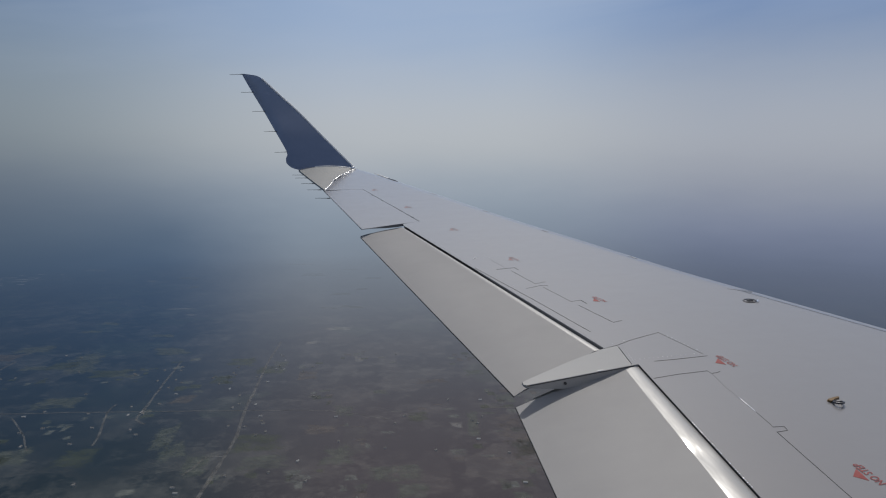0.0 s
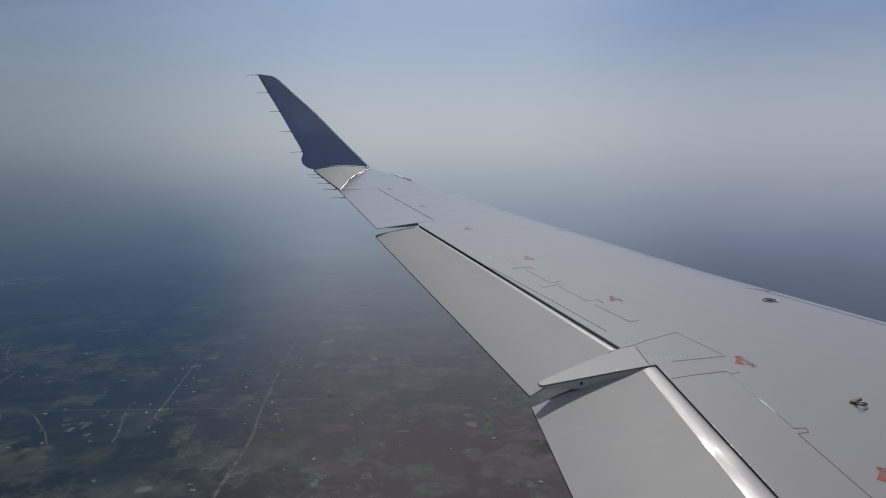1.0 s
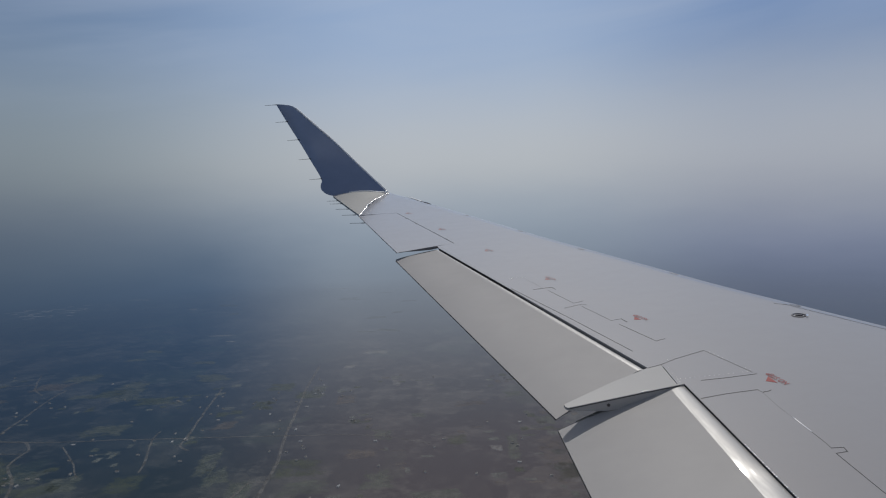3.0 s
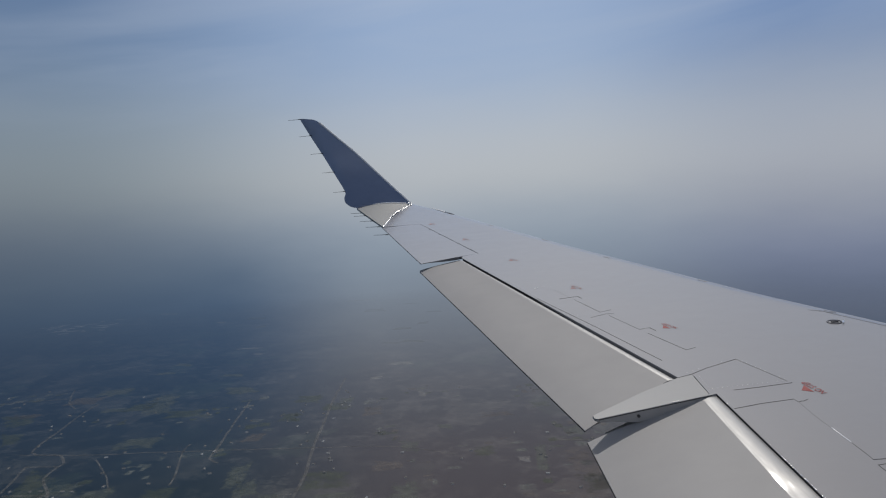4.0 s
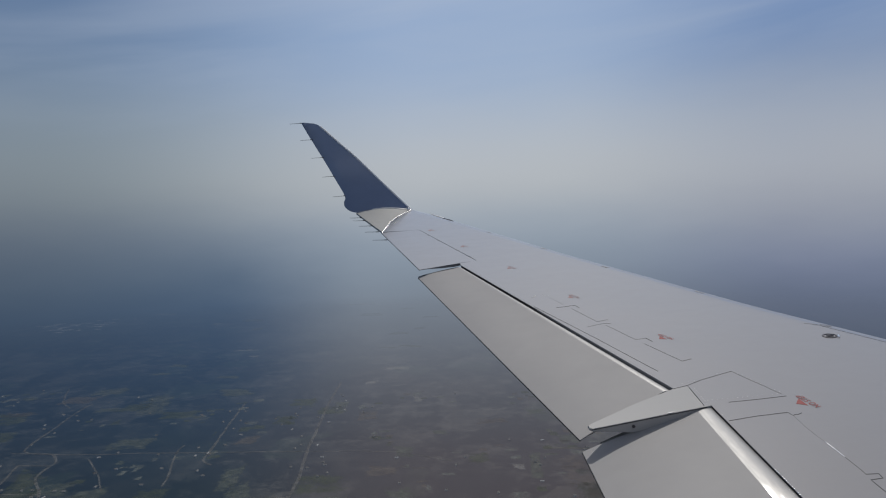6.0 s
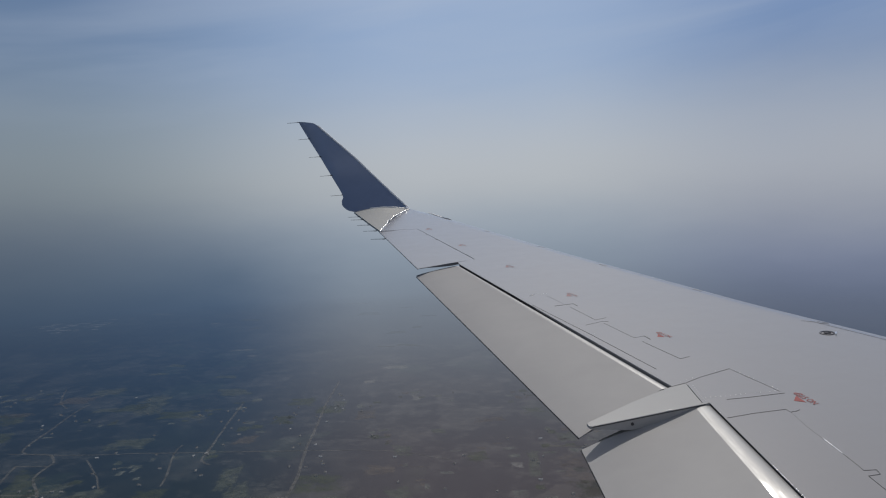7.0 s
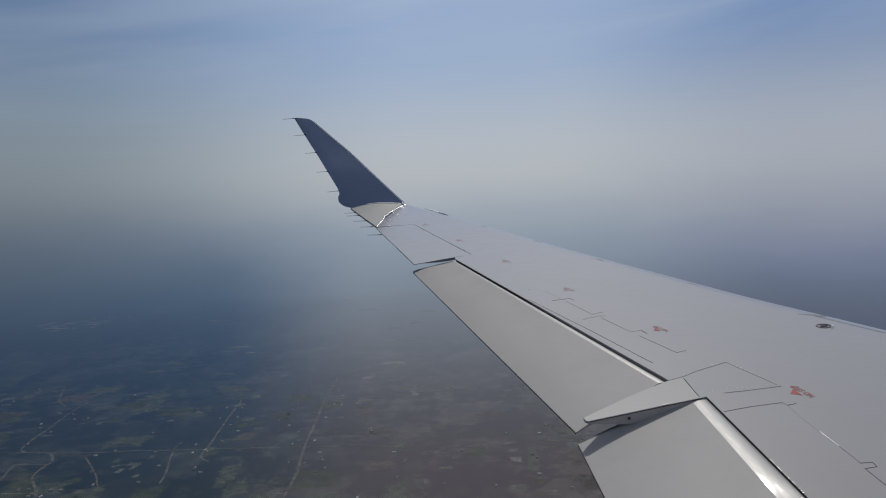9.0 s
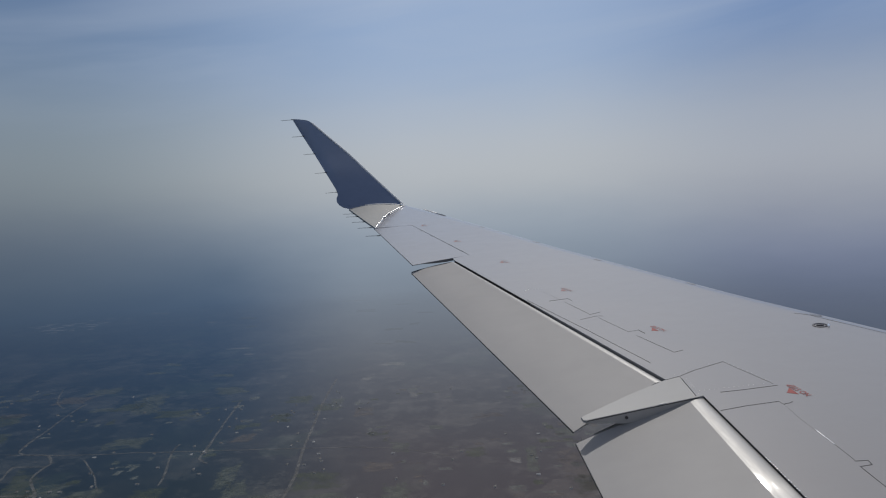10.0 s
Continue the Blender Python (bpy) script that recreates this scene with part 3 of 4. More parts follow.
# sealant glint as metal lumps between wing and tip panel, stepped like the joint
line = [(-0.476, 8.70), (-0.458, 8.83), (-0.439, 8.97), (-0.415, 9.10), (-0.392, 9.25), (-0.386, 9.36), (-0.382, 9.47), (-0.349, 9.51), (-0.325, 9.64), (-0.295, 9.78), (-0.245, 9.90), (-0.200, 10.01), (-0.130, 10.20), (-0.085, 10.28), (-0.045, 10.345)]
bm = bmesh.new()
for a, b in zip(line, line[1:]):
    k = max(1, round(math.dist(a, b) / 0.016))
    for i in range(k):
        x, y = lerp(a, b, i / k)
        made = bmesh.ops.create_uvsphere(bm, u_segments=10, v_segments=6, radius=random.uniform(0.011, 0.014))["verts"]
        bmesh.ops.scale(bm, vec=(0.9, 1.3, 0.6), verts=made)
        bmesh.ops.translate(bm, vec=(x, y, 0.005), verts=made)
part("sealant_glint", bm, BRIGHT, wing, "stepped metal lumps for the glint of the tip joint sealant", True, 60)
bm = bmesh.new()
bmesh.ops.create_uvsphere(bm, u_segments=10, v_segments=6, radius=0.026)
bmesh.ops.translate(bm, vec=(-0.10, 10.37, 0.02), verts=bm.verts)
part("edge_fitting", bm, BRIGHT, winglet, "white fitting at the winglet foot", True)


# ---- static discharge wicks ----
def wick(x, y, z, length, tilt=0.0):
    ob = part("static_wick", rod((x + 0.01, y, z), (x - length, y + tilt, z - 0.005), 0.004, 0.0025), BLACK, wing, "thin black static discharge wick")
    part("wick_base", rod((x + 0.012, y, z), (x - 0.03, y, z), 0.0075, 0.006), DARK, ob)


for a, b, k in (((-1.822, 11.055, 1.45), (-1.852, 11.067, 1.512), 0.9), ((-1.685, 11.0, 1.191), (-1.685, 11.0, 1.191), 0), ((-1.512, 10.91, 0.886), (-1.512, 10.91, 0.886), 0), ((-1.333, 10.765, 0.568), (-1.333, 10.765, 0.568), 0), ((-1.163, 10.57, 0.278), (-1.163, 10.57, 0.278), 0)):
    x, y, z = lerp(a, b, k)
    z += 0.03 if 0.3 < z < 1.3 else 0.0
    wick(x, y, z, 0.20)
for x, y in ((-0.86, 9.98), (-0.79, 9.72), (-0.66, 9.26), (-0.54, 8.80), (-0.40, 8.24)):
    wick(x, y, -0.006, 0.19, 0.05)

# ---- cabin wall with the window that the camera looks through ----
wall = tagged(new("fuselage_wall"), "white painted cabin tube with one open window", "fuselage", kind="structure")
wall.matrix_world = wing.matrix_world.copy()
CY, CZ, R = -1.075, 1.15, 1.35
angles = sorted({2 * math.pi * i / 72 - math.pi for i in range(72)} | {math.asin((z - CZ) / R) for z in (1.62, 1.99)})
low_a, high_a = math.asin((1.62 - CZ) / R), math.asin((1.99 - CZ) / R)
xs = [-5.0, -3.0, -1.5, -0.17, 0.23, 1.5, 3.0, 5.0, 7.0]
bm = bmesh.new()
grid = {}
for k, r in enumerate((R, R - 0.05)):
    for i, x in enumerate(xs):
        for j, a in enumerate(angles):
            grid[k, i, j] = bm.verts.new((x, CY + r * math.cos(a), CZ + r * math.sin(a)))
n = len(angles)
hole = lambda i, j: xs[i] == -0.17 and low_a - 1e-6 <= angles[j] < high_a - 1e-6
for i in range(len(xs) - 1):
    for j in range(n):
        q = (j + 1) % n
        if hole(i, j):
            for (i0, j0), (i1, j1) in (((i, j), (i, q)), ((i + 1, j), (i + 1, q))):
                bm.faces.new((grid[0, i0, j0], grid[0, i1, j1], grid[1, i1, j1], grid[1, i0, j0]))
            if abs(angles[j] - low_a) < 1e-6:
                bm.faces.new((grid[0, i, j], grid[0, i + 1, j], grid[1, i + 1, j], grid[1, i, j]))
            if abs(angles[q] - high_a) < 1e-6:
                bm.faces.new((grid[0, i, q], grid[0, i + 1, q], grid[1, i + 1, q], grid[1, i, q]))
            continue
        for k in (0, 1):
            bm.faces.new((grid[k, i, j], grid[k, i + 1, j], grid[k, i + 1, q], grid[k, i, q]))
for i in (0, len(xs) - 1):
    bm.faces.new([grid[0, i, j] for j in range(n)])
part("cabin_tube", bm, WHITE, wall, "", True, 40)

# ---- the land below ----
K = 1.2444          # the plan below is drawn for a height of 450 m


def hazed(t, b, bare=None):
    """Haze put into the material: land turns clear with distance, showing the sky's haze colours."""
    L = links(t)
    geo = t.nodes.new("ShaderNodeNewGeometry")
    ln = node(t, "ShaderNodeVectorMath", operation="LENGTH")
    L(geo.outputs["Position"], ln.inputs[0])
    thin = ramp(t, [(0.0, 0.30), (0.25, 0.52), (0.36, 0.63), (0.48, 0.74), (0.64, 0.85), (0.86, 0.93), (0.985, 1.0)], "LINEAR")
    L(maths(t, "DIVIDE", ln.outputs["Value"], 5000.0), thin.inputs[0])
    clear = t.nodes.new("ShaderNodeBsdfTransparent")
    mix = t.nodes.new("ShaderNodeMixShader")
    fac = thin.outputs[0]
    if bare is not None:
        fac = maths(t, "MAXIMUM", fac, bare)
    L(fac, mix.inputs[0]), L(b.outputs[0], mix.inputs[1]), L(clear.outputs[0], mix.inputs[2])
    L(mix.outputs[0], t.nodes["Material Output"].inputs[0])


def land(name, color_a, color_b, scale, rough=0.95, low=0.38, high=0.64, patchy=False):
    """Ground cover in two colours, patchy at two scales."""
    m, t, b = principled(name, color_a, rough, spec=0.1)
    L = links(t)
    geo = t.nodes.new("ShaderNodeNewGeometry")
    n = node(t, "ShaderNodeTexNoise", Scale=scale, Detail=8.0, Roughness=0.66)
    L(geo.outputs["Position"], n.inputs["Vector"])
    r = ramp(t, [(low, 0.0), (high, 1.0)], "LINEAR")
    L(n.outputs[0], r.inputs[0])
    L(mixed(t, r.outputs[0], color_a, color_b), b.inputs["Base Color"])
    bare = None
    if patchy:
        # the cover is thin in places, and the woods show through
        rows_map = node(t, "ShaderNodeMapping")
        rows_map.inputs["Scale"].default_value = (0.9, 1.0, 1.0)
        L(geo.outputs["Position"], rows_map.inputs[0])
        p = node(t, "ShaderNodeTexNoise", Scale=0.035, Detail=9.0, Roughness=0.78)
        L(rows_map.outputs[0], p.inputs["Vector"])
        cover = t.nodes.new("ShaderNodeAttribute")
        cover.attribute_name = "cover"
        pr = ramp(t, [(0.10, 1.0), (1.0, 0.46)], "LINEAR")
        L(maths(t, "ADD", maths(t, "MULTIPLY", cover.outputs["Fac"], 0.75), maths(t, "MULTIPLY", maths(t, "SUBTRACT", p.outputs[0], 0.52), 4.2)), pr.inputs[0])
        bare = pr.outputs[0]
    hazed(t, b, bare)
    return m


def woodland():
    """Bare winter woods: crowns as small cells, belts and stands, paler scrub between."""
    m, t, b = principled("bare_woodland", (0.04, 0.04, 0.035), 0.95, spec=0.1)
    L = links(t)
    geo = t.nodes.new("ShaderNodeNewGeometry")
    pos = geo.outputs["Position"]
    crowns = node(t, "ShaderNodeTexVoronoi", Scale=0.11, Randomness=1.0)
    grain = node(t, "ShaderNodeTexNoise", Scale=0.06, Detail=6.0, Roughness=0.7)
    stands = node(t, "ShaderNodeTexNoise", Scale=0.022, Detail=9.0, Roughness=0.74, Distortion=0.0)
    belts = node(t, "ShaderNodeTexNoise", Scale=0.0026, Detail=6.0, Roughness=0.65, Distortion=0.2)
    for n in (crowns, grain, stands, belts):
        L(pos, n.inputs["Vector"])
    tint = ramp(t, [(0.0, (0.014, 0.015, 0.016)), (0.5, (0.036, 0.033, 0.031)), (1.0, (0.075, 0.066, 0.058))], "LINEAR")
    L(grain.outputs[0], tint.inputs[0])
    # wood colour darkens towards each crown cell's rim
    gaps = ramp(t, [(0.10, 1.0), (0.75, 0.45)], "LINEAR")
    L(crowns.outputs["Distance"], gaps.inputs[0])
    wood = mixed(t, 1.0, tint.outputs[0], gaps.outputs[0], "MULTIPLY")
    open_r = ramp(t, [(0.50, 0.0), (0.64, 1.0)], "LINEAR")
    L(stands.outputs[0], open_r.inputs[0])
    color = mixed(t, open_r.outputs[0], wood, (0.175, 0.168, 0.148))
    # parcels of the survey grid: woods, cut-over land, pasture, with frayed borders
    fray = node(t, "ShaderNodeTexNoise", Scale=0.02, Detail=4.0, Roughness=0.6)
    L(pos, fray.inputs["Vector"])
    away = node(t, "ShaderNodeVectorMath", operation="MULTIPLY_ADD")
    L(fray.outputs["Color"], away.inputs[0]), L(pos, away.inputs[2])
    away.inputs[1].default_value = (26.0, 26.0, 0.0)
    square = node(t, "ShaderNodeMapping")
    square.inputs["Rotation"].default_value = (0.0, 0.0, radians(-6.0))
    square.inputs["Scale"].default_value = (1.0, 0.75, 0.0)
    L(away.outputs[0], square.inputs[0])
    parcels = node(t, "ShaderNodeTexVoronoi", Scale=0.0085, Randomness=0.75, distance="CHEBYCHEV")
    L(square.outputs[0], parcels.inputs["Vector"])
    split = t.nodes.new("ShaderNodeSeparateColor")
    L(parcels.outputs["Color"], split.inputs[0])
    use = ramp(t, [(0.0, (0.030, 0.031, 0.030)), (0.52, (0.045, 0.043, 0.040)), (0.62, (0.110, 0.100, 0.086)), (0.74, (0.050, 0.050, 0.044)), (0.84, (0.085, 0.105, 0.072)), (0.93, (0.150, 0.142, 0.120))], "CONSTANT")
    L(split.outputs["Red"], use.inputs[0])
    color = mixed(t, maths(t, "MULTIPLY", maths(t, "ADD", grain.outputs[0], 0.12), 0.68), color, use.outputs[0])
    # broad pale stubble and scrub
    rows_map = node(t, "ShaderNodeMapping")
    rows_map.inputs["Scale"].default_value = (0.9, 1.0, 1.0)
    L(pos, rows_map.inputs[0])
    broad = node(t, "ShaderNodeTexNoise", Scale=0.0060, Detail=10.0, Roughness=0.74, Distortion=0.0)
    L(rows_map.outputs[0], broad.inputs["Vector"])
    broad_r = ramp(t, [(0.53, 0.0), (0.66, 0.75)], "LINEAR")
    L(broad.outputs[0], broad_r.inputs[0])
    color = mixed(t, broad_r.outputs[0], color, (0.150, 0.144, 0.128))
    belt_r = ramp(t, [(0.50, 0.0), (0.62, 0.75)], "LINEAR")
    L(belts.outputs[0], belt_r.inputs[0])
    color = mixed(t, belt_r.outputs[0], color, (0.030, 0.032, 0.034))
    L(color, b.inputs["Base Color"])
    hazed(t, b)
    return m


WOODS = woodland()
GRAVEL = land("pale_road_surface", (0.09, 0.09, 0.088), (0.27, 0.265, 0.255), 0.05)
STRAW = land("dry_grass_field", (0.092, 0.108, 0.090), (0.175, 0.192, 0.165), 0.05, patchy=True)
GREEN = land("winter_green_field", (0.075, 0.090, 0.060), (0.120, 0.138, 0.095), 0.04, patchy=True)
SCRUB = land("grey_scrub", (0.110, 0.126, 0.116), (0.275, 0.293, 0.270), 0.06, patchy=True)
VERGE = land("dry_grass_verge", (0.100, 0.102, 0.088), (0.19, 0.185, 0.16), 0.05)
EARTH = land("bare_earth_field", (0.110, 0.098, 0.090), (0.19, 0.170, 0.155), 0.03, patchy=True)
PALE = land("pale_cleared_ground", (0.24, 0.24, 0.23), (0.44, 0.435, 0.415), 0.04, patchy=True)
TOWN = land("distant_pale_roofs", (0.62, 0.60, 0.58), (0.85, 0.83, 0.80), 0.03, patchy=True)
SIDING = land("white_house_siding", (0.40, 0.40, 0.39), (0.58, 0.58, 0.56), 0.3)
SHINGLE = land("grey_roof_shingle", (0.12, 0.12, 0.12), (0.30, 0.29, 0.28), 0.05)
METAL_ROOF = land("pale_metal_roof", (0.36, 0.37, 0.38), (0.56, 0.57, 0.58), 0.1, 0.5)

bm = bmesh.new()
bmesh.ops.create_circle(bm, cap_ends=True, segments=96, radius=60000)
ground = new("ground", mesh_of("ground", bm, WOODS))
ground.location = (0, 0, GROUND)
tagged(ground, "dark wooded land under thick haze", "ground", kind="structure")


def road(points, width, material=GRAVEL, label="pale straight country road"):
    bm = bmesh.new()
    rough = [Vector(p) * K for p in points]
    pts = []
    for i in range(len(rough) - 1):
        p0, p1, p2, p3 = rough[max(i - 1, 0)], rough[i], rough[i + 1], rough[min(i + 2, len(rough) - 1)]
        k = max(2, int((p2 - p1).length / 22))
        for j in range(k):
            f = j / k
            q = 0.5 * (2 * p1 + (p2 - p0) * f + (2 * p0 - 5 * p1 + 4 * p2 - p3) * f ** 2 + (3 * p1 - p0 - 3 * p2 + p3) * f ** 3)
            wob = Vector((noise.noise(Vector((q.x * 0.02, q.y * 0.02, 1.0))), noise.noise(Vector((q.x * 0.02, q.y * 0.02, 9.0)))))
            pts.append(q + wob * (3.5 if width < 6.5 else 1.5))
    pts.append(rough[-1])
    sides = []
    for i, p in enumerate(pts):
        d = (pts[min(i + 1, len(pts) - 1)] - pts[max(i - 1, 0)]).normalized()
        s = Vector((-d.y, d.x)) * width * 0.52 * (1 + 0.45 * noise.noise(Vector((p.x * 0.03, p.y * 0.03, 4.0))))
        sides.append((p + s, p - s))
    low = [[bm.verts.new((q.x, q.y, 0.0)) for q in pair] for pair in sides]
    top = [[bm.verts.new((q.x, q.y, 0.5)) for q in pair] for pair in sides]
    for i in range(len(pts) - 1):
        bm.faces.new((top[i][0], top[i + 1][0], top[i + 1][1], top[i][1]))
        bm.faces.new((low[i][0], low[i + 1][0], top[i + 1][0], top[i][0]))
        bm.faces.new((low[i][1], low[i + 1][1], top[i + 1][1], top[i][1]))
    ob = new("road", mesh_of("road", bm, material))
    ob.location = (0, 0, GROUND)
    tagged(ob, label, "road", kind="structure")


MAIN = [(-462, 1740), (-442, 1532), (-414, 1337), (-394, 1195), (-369, 1064), (-356, 900), (-345, 700)]
road(MAIN, 7.0)
road([(-1020, 1186), (-856, 1180), (-691, 1190), (-549, 1194), (-394, 1199), (-224, 1196), (-100, 1150)], 4.0, label="narrow pale cross road")
road([(-662, 1530), (-638, 1399), (-617, 1294), (-600, 1216), (-588, 1150), (-560, 1128)], 6.0)
road([(-669, 1232), (-662, 1184), (-622, 1086), (-605, 1030)], 5.0)
road([(-1084, 1540), (-1072, 1460), (-1036, 1320), (-1000, 1198), (-922, 1180), (-885, 1138)], 6.0)
road([(-885, 1138), (-870, 1066), (-805, 990), (-760, 907), (-735, 852), (-700, 760)], 6.0, label="pale curving estate road")
road([(-951, 1123), (-922, 1050), (-900, 985), (-880, 905), (-850, 800)], 6.0, label="pale estate road")
road([(-951, 1121), (-885, 1121)], 5.0, label="pale estate road")
road([(-894, 994), (-805, 994)], 5.0, label="pale estate road")
road([(-907, 921), (-766, 912)], 5.0, label="pale estate road")
road([(-880, 850), (-735, 846)], 5.0, label="pale estate road")
road([(-829, 1153), (-773, 1097), (-704, 1011)], 4.0)
road([(-405, 918), (-397, 948), (-391, 985), (-366, 988)], 4.5, label="pale curved drive")
road([(-1260, 1690), (-1180, 1560), (-1120, 1500)], 5.0)
road([(-1700, 1500), (-1420, 1560), (-1200, 1600)], 5.0)
road([(78, 1220), (243, 1208), (420, 1190)], 9.0, VERGE, "dry straw-coloured strip")


def field(points, material, label):
    """A clearing with a ragged edge, its cover thinner towards the rim."""
    bm = bmesh.new()
    cover = bm.verts.layers.float.new("cover")
    pts = [Vector(p) * K for p in points]
    edge = []
    for a, b in zip(pts, pts[1:] + pts[:1]):
        k = max(4, int((b - a).length / 7))
        d = (b - a).normalized()
        for i in range(k):
            p = a.lerp(b, i / k)
            e = noise.noise(Vector((p.x * 0.03, p.y * 0.03, 0.5))) * 6 + noise.noise(Vector((p.x * 0.11, p.y * 0.11, 2.5))) * 3 + random.uniform(-0.5, 0.5)
            edge.append(p + Vector((-d.y, d.x)) * e)
    low = [bm.verts.new((p.x, p.y, 0.0)) for p in edge]
    top = [bm.verts.new((p.x, p.y, 0.25)) for p in edge]
    mid = sum(edge, Vector((0, 0))) / len(edge)
    inner = [bm.verts.new((q.x, q.y, 0.25)) for q in (mid.lerp(p, 0.62) for p in edge)]
    for v in inner:
        v[cover] = 1.0
    bm.faces.new(inner)
    for i in range(len(edge)):
        j = (i + 1) % len(edge)
        bm.faces.new((top[i], top[j], inner[j], inner[i]))
    for i in range(len(edge)):
        j = (i + 1) % len(edge)
        bm.faces.new((low[i], low[j], top[j], top[i]))
    bmesh.ops.triangulate(bm, faces=[f for f in bm.faces if len(f.verts) > 4])
    ob = new("field", mesh_of("field", bm, material))
    ob.location = (0, 0, GROUND)
    tagged(ob, label, "field", kind="structure")
    FIELDS.append([tuple(p) for p in pts])


FIELDS = []
DRY, MEADOW, SOIL, CLEAR = "dry straw-coloured field among woods", "dull green meadow among woods", "brown bare earth field", "pale cleared patch of ground"
field([(-1290, 1452), (-1180, 1459), (-1149, 1383), (-1195, 1343)], GREEN, MEADOW)
field([(-1178, 1323), (-1114, 1322), (-1074, 1249), (-1099, 1231)], GREEN, MEADOW)
field([(-965, 1624), (-890, 1622), (-832, 1445), (-907, 1424), (-958, 1543)], STRAW, DRY)
field([(-802, 1677), (-731, 1687), (-653, 1616), (-754, 1591)], STRAW, DRY)
field([(-380, 1930), (-290, 1926), (-286, 1881), (-365, 1885)], PALE, CLEAR)
field([(-394, 1749), (-353, 1754), (-350, 1715), (-390, 1716)], PALE, CLEAR)
field([(-159, 1328), (-122, 1328), (-112, 1292), (-150, 1299)], STRAW, DRY)
field([(-230, 1232), (-177, 1226), (-173, 1157), (-213, 1166)], STRAW, DRY)
field([(-205, 1031), (-157, 1038), (-140, 960), (-203, 950)], STRAW, DRY)
field([(9, 1139), (40, 1140), (37, 1113), (10, 1113)], PALE, CLEAR)
field([(43, 1202), (70, 1202), (70, 1058), (46, 1069)], STRAW, DRY)
field([(-928, 1115), (-875, 1112), (-800, 990), (-735, 850), (-720, 770), (-860, 770), (-895, 990)], GREEN, "dull green lawns of a housing estate")
field([(-428, 996), (-378, 998), (-372, 915), (-409, 907)], STRAW, DRY)
field([(80, 1200), (405, 1180), (420, 900), (95, 930)], EARTH, SOIL)
field([(106, 1299), (148, 1297), (151, 1246), (112, 1238)], STRAW, DRY)
field([(-484, 1038), (-458, 1062), (-423, 990), (-467, 950)], STRAW, DRY)
field([(-760, 1015), (-704, 1035), (-670, 950), (-727, 940)], STRAW, DRY)
field([(-525, 1104), (-492, 1145), (-464, 1007), (-502, 1007)], STRAW, DRY)
field([(-234, 1604), (-199, 1562), (-209, 1527), (-228, 1543)], PALE, CLEAR)
field([(-430, 1545), (-385, 1550), (-380, 1490), (-428, 1480)], STRAW, DRY)
field([(-560, 1290), (-520, 1300), (-525, 1240), (-570, 1235)], EARTH, SOIL)
field([(-260, 1130), (-190, 1120), (-200, 1080), (-250, 1070)], EARTH, SOIL)


def plot(x, y, w, h, turn, material, label):
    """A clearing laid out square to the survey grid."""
    c, d = math.cos(radians(turn)), math.sin(radians(turn))
    corners = [(-w / 2, -h / 2), (w / 2, -h / 2 * random.uniform(0.7, 1.1)), (w / 2 * random.uniform(0.75, 1.0), h / 2), (-w / 2, h / 2 * random.uniform(0.8, 1.1))]
    field([(x + p * c - q * d, y + p * d + q * c) for p, q in corners], material, label)


# hamlets: small yards and scrubby openings in clusters along the grid
HAMLETS = []
for i in range(34):
    y = 640 + 1000 * random.random() ** 1.15
    x = random.uniform(-0.92, 0.20) * y
    HAMLETS.append((x, y))
    for k in range(random.randint(4, 8)):
        w, h = random.uniform(9, 30), random.uniform(8, 34)
        px, py = x + random.gauss(0, 42), y + random.gauss(0, 34)
        plot(px, py, w, h, random.choice((6, 6, -84, 12)), random.choice((STRAW, EARTH if x > -330 else GREEN, SCRUB, SCRUB, GREEN)), "scrubby opening in bare woodland")
# pastures and stubble between them
for i in range(26):
    y = 680 + 1000 * random.random()
    x = random.uniform(-0.92, 0.20) * y
    kind, label = random.choice(((STRAW, DRY), (GREEN, MEADOW), (GREEN, MEADOW), (EARTH, SOIL)))
    plot(x, y, random.uniform(45, 105), random.uniform(40, 90), 6, kind, label)
# far clearings
for i in range(32):
    y = random.uniform(1750, 4300)
    x = random.uniform(-0.62, 0.10) * y
    w, h = random.uniform(40, 130) * y / 2500, random.uniform(20, 60) * y / 2500
    s = random.uniform(-0.3, 0.3)
    pale = random.random() < 0.35
    field([(x, y), (x + w, y + s * w), (x + w * 0.9, y + s * w + h), (x + 0.1 * w, y + h)], PALE if pale else STRAW, CLEAR if pale else DRY)
for i in range(38):
    plot(random.gauss(-2090, 120), random.gauss(2880, 75), random.uniform(18, 60), random.uniform(10, 26), random.choice((6, -84, 20)), TOWN, "pale roofs and yards of a distant town")


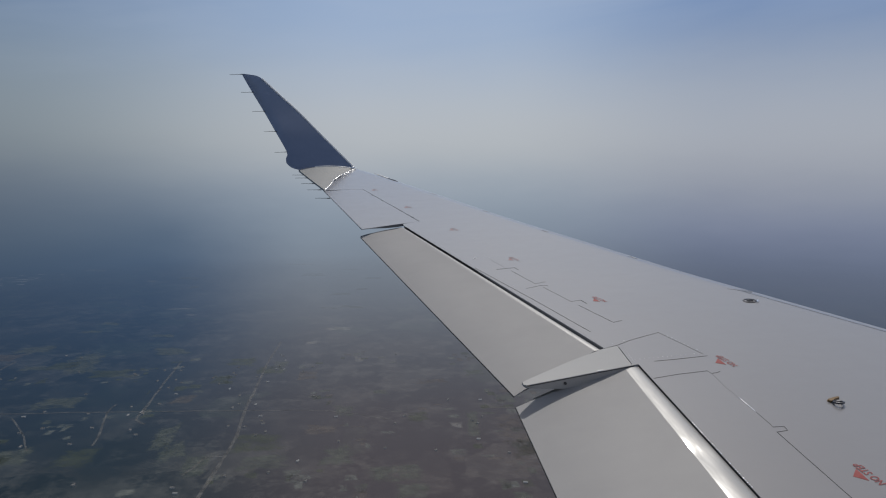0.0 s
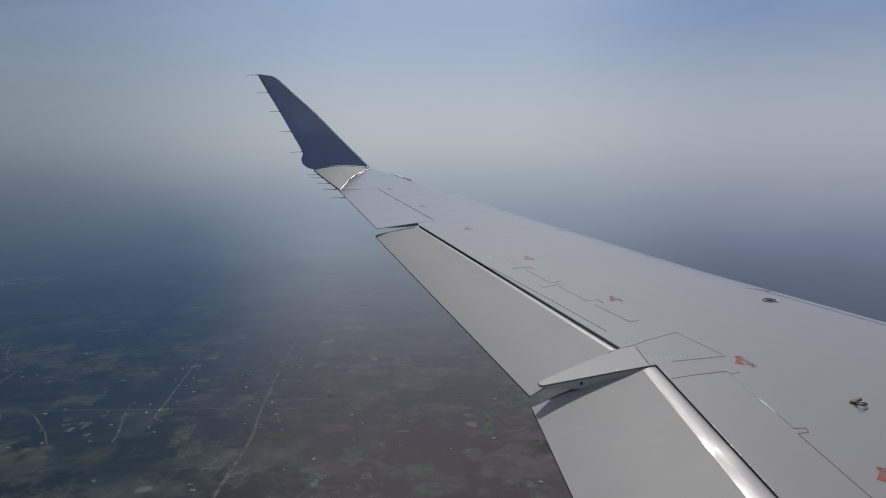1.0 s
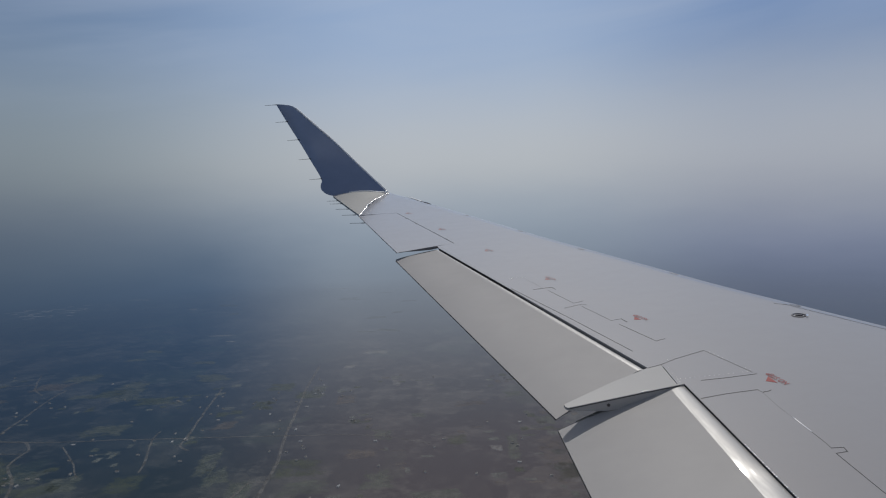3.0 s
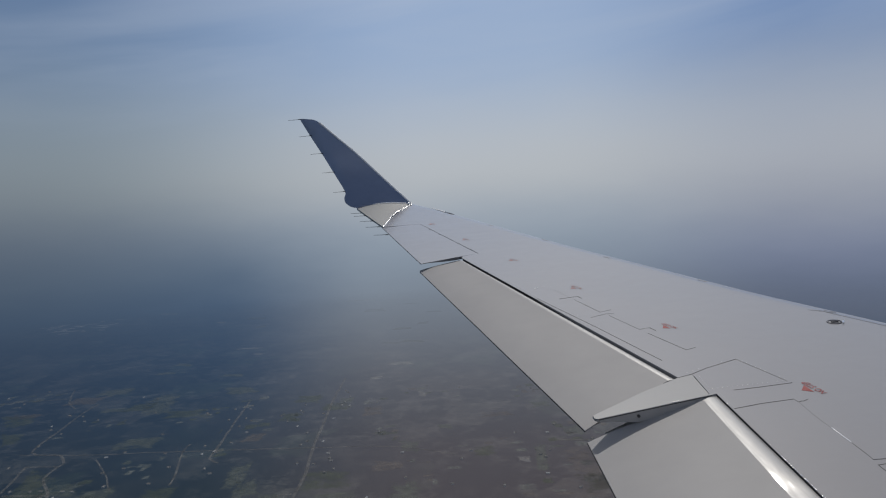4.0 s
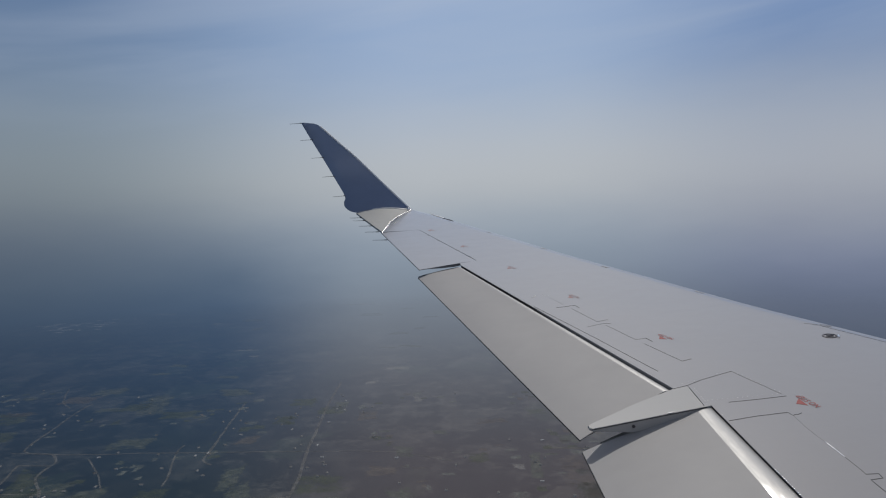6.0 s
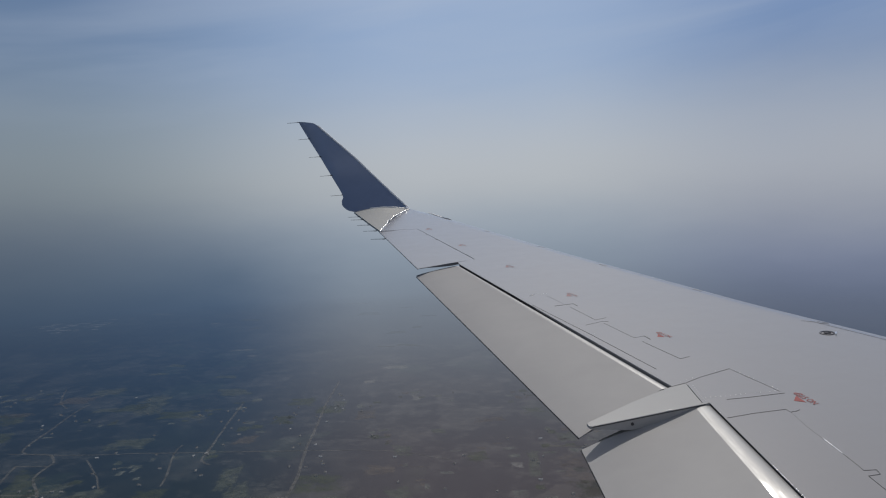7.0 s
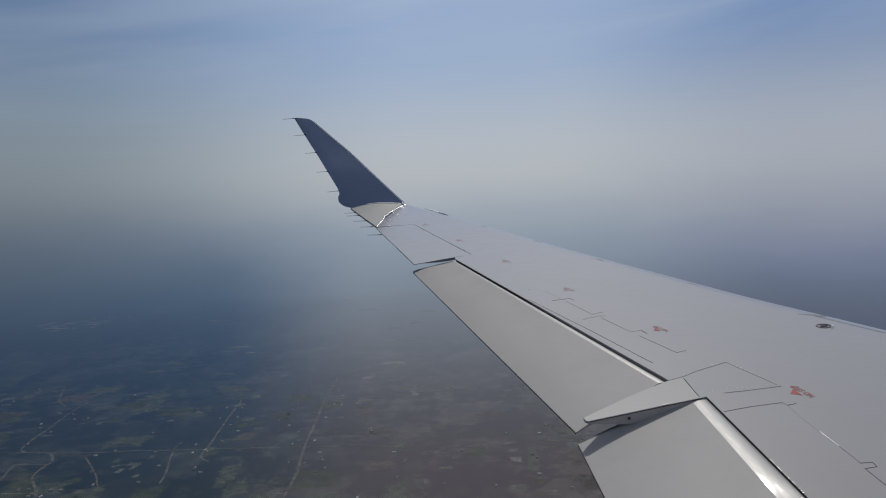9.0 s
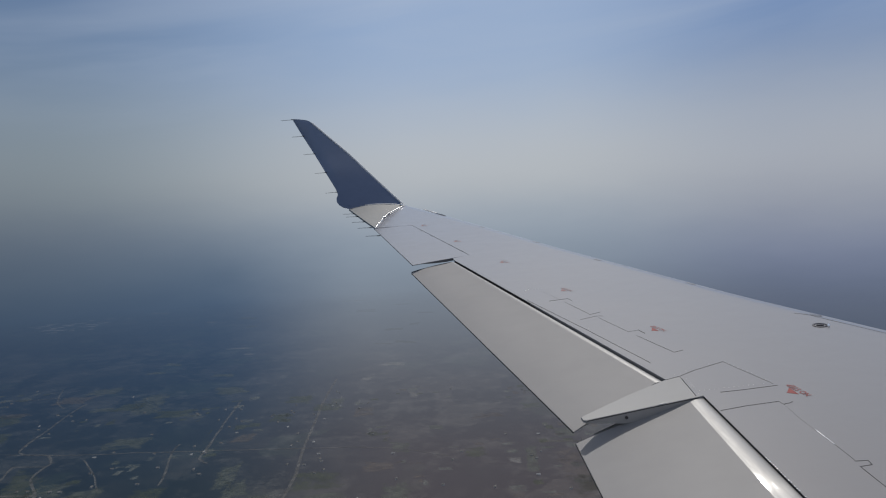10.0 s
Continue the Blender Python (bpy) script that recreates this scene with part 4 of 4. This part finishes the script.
# ---- houses ----
def house(length, depth, height, roof_material):
    h = tagged(new("house"), "small white house with a gabled roof" if roof_material == SHINGLE else "white farm building with a pale metal roof", "house", "houses in the woods")
    a, b, e = length / 2, depth / 2, height
    bm = bmesh.new()
    bmesh.ops.create_cube(bm, size=1)
    bmesh.ops.transform(bm, matrix=Matrix.Translation((0, 0, e / 2)) @ Matrix.Diagonal((length, depth, e, 1)), verts=bm.verts)
    part("wall", bm, SIDING, h)
    o = 0.5
    r = depth * 0.32
    part("roof", loft([[(x, -b - o, e - 0.1), (x, 0, e + r), (x, b + o, e - 0.1), (x, b + o, e - 0.35), (x, -b - o, e - 0.35)] for x in (-a - o, a + o)]), roof_material, h)
    bm = bmesh.new()
    bmesh.ops.create_cube(bm, size=1)
    bmesh.ops.transform(bm, matrix=Matrix.Translation((a * 0.4, b * 0.3, e + r * 0.6)) @ Matrix.Diagonal((0.9, 0.9, r * 1.3, 1)), verts=bm.verts)
    part("chimney", bm, SHINGLE, h)
    return h


MODELS = [house(7.5, 4.6, 2.8, SHINGLE), house(8, 4.2, 2.8, METAL_ROOF), house(6, 4.4, 3.0, SHINGLE)]
SPOTS = [(-1011, 1231), (-987, 1591), (-764, 1291), (-695, 1178), (-726, 1430), (-573, 1097), (-552, 1076), (-646, 1035), (-811, 1162), (-725, 1025), (-469, 1326), (-501, 1486), (-498, 1440), (-406, 1475),
         (-399, 1376), (-338, 1128), (-323, 1089), (-417, 1232), (77, 1258), (56, 1145), (65, 1132), (-12, 1012), (-183, 1047), (-99, 1021), (-207, 1163), (-75, 1169), (-402, 1546), (-572, 1294), (-580, 1232),
         (-488, 1426), (-386, 1471), (-424, 1212), (-336, 1075), (-344, 1140), (-554, 889), (-935, 1569), (-871, 1448), (-1155, 1289), (-504, 1360), (-354, 1165), (-434, 1412), (-427, 1600), (-614, 1170), (95, 1306), (75, 1164)]
for j, y in enumerate((846, 912, 994)):
    for i in range(7):
        x = -893 + i * 20 + (994 - y) * 0.14 + random.uniform(-4, 4)
        for side in (-13, 13):
            if random.random() < 0.5:
                SPOTS.append((x, y + side + random.uniform(-2, 2)))
for k in range(22):
    a, b = random.choice([(MAIN[0], MAIN[3]), (MAIN[2], MAIN[5]), ((-662, 1530), (-600, 1216)), ((-1072, 1460), (-1000, 1198)), ((-856, 1180), (-549, 1194)), ((-951, 1121), (-880, 905))])
    p = lerp(a, b, random.random())
    SPOTS.append((p[0] + random.choice((-1, 1)) * random.uniform(14, 34), p[1] + random.uniform(-10, 10)))
for x, y in HAMLETS:
    for k in range(random.randint(1, 2)):
        SPOTS.append((x + random.gauss(0, 30), y + random.gauss(0, 24)))
for i, (x, y) in enumerate(SPOTS):
    m = pose(K * x, K * y, GROUND, 0, 0, random.choice((0, 90, 12, 80, 100, -8)))
    if i < 3:
        MODELS[i].matrix_world = m
    else:
        copy_thing(MODELS[random.choice((0, 0, 1, 2, 2))], m)
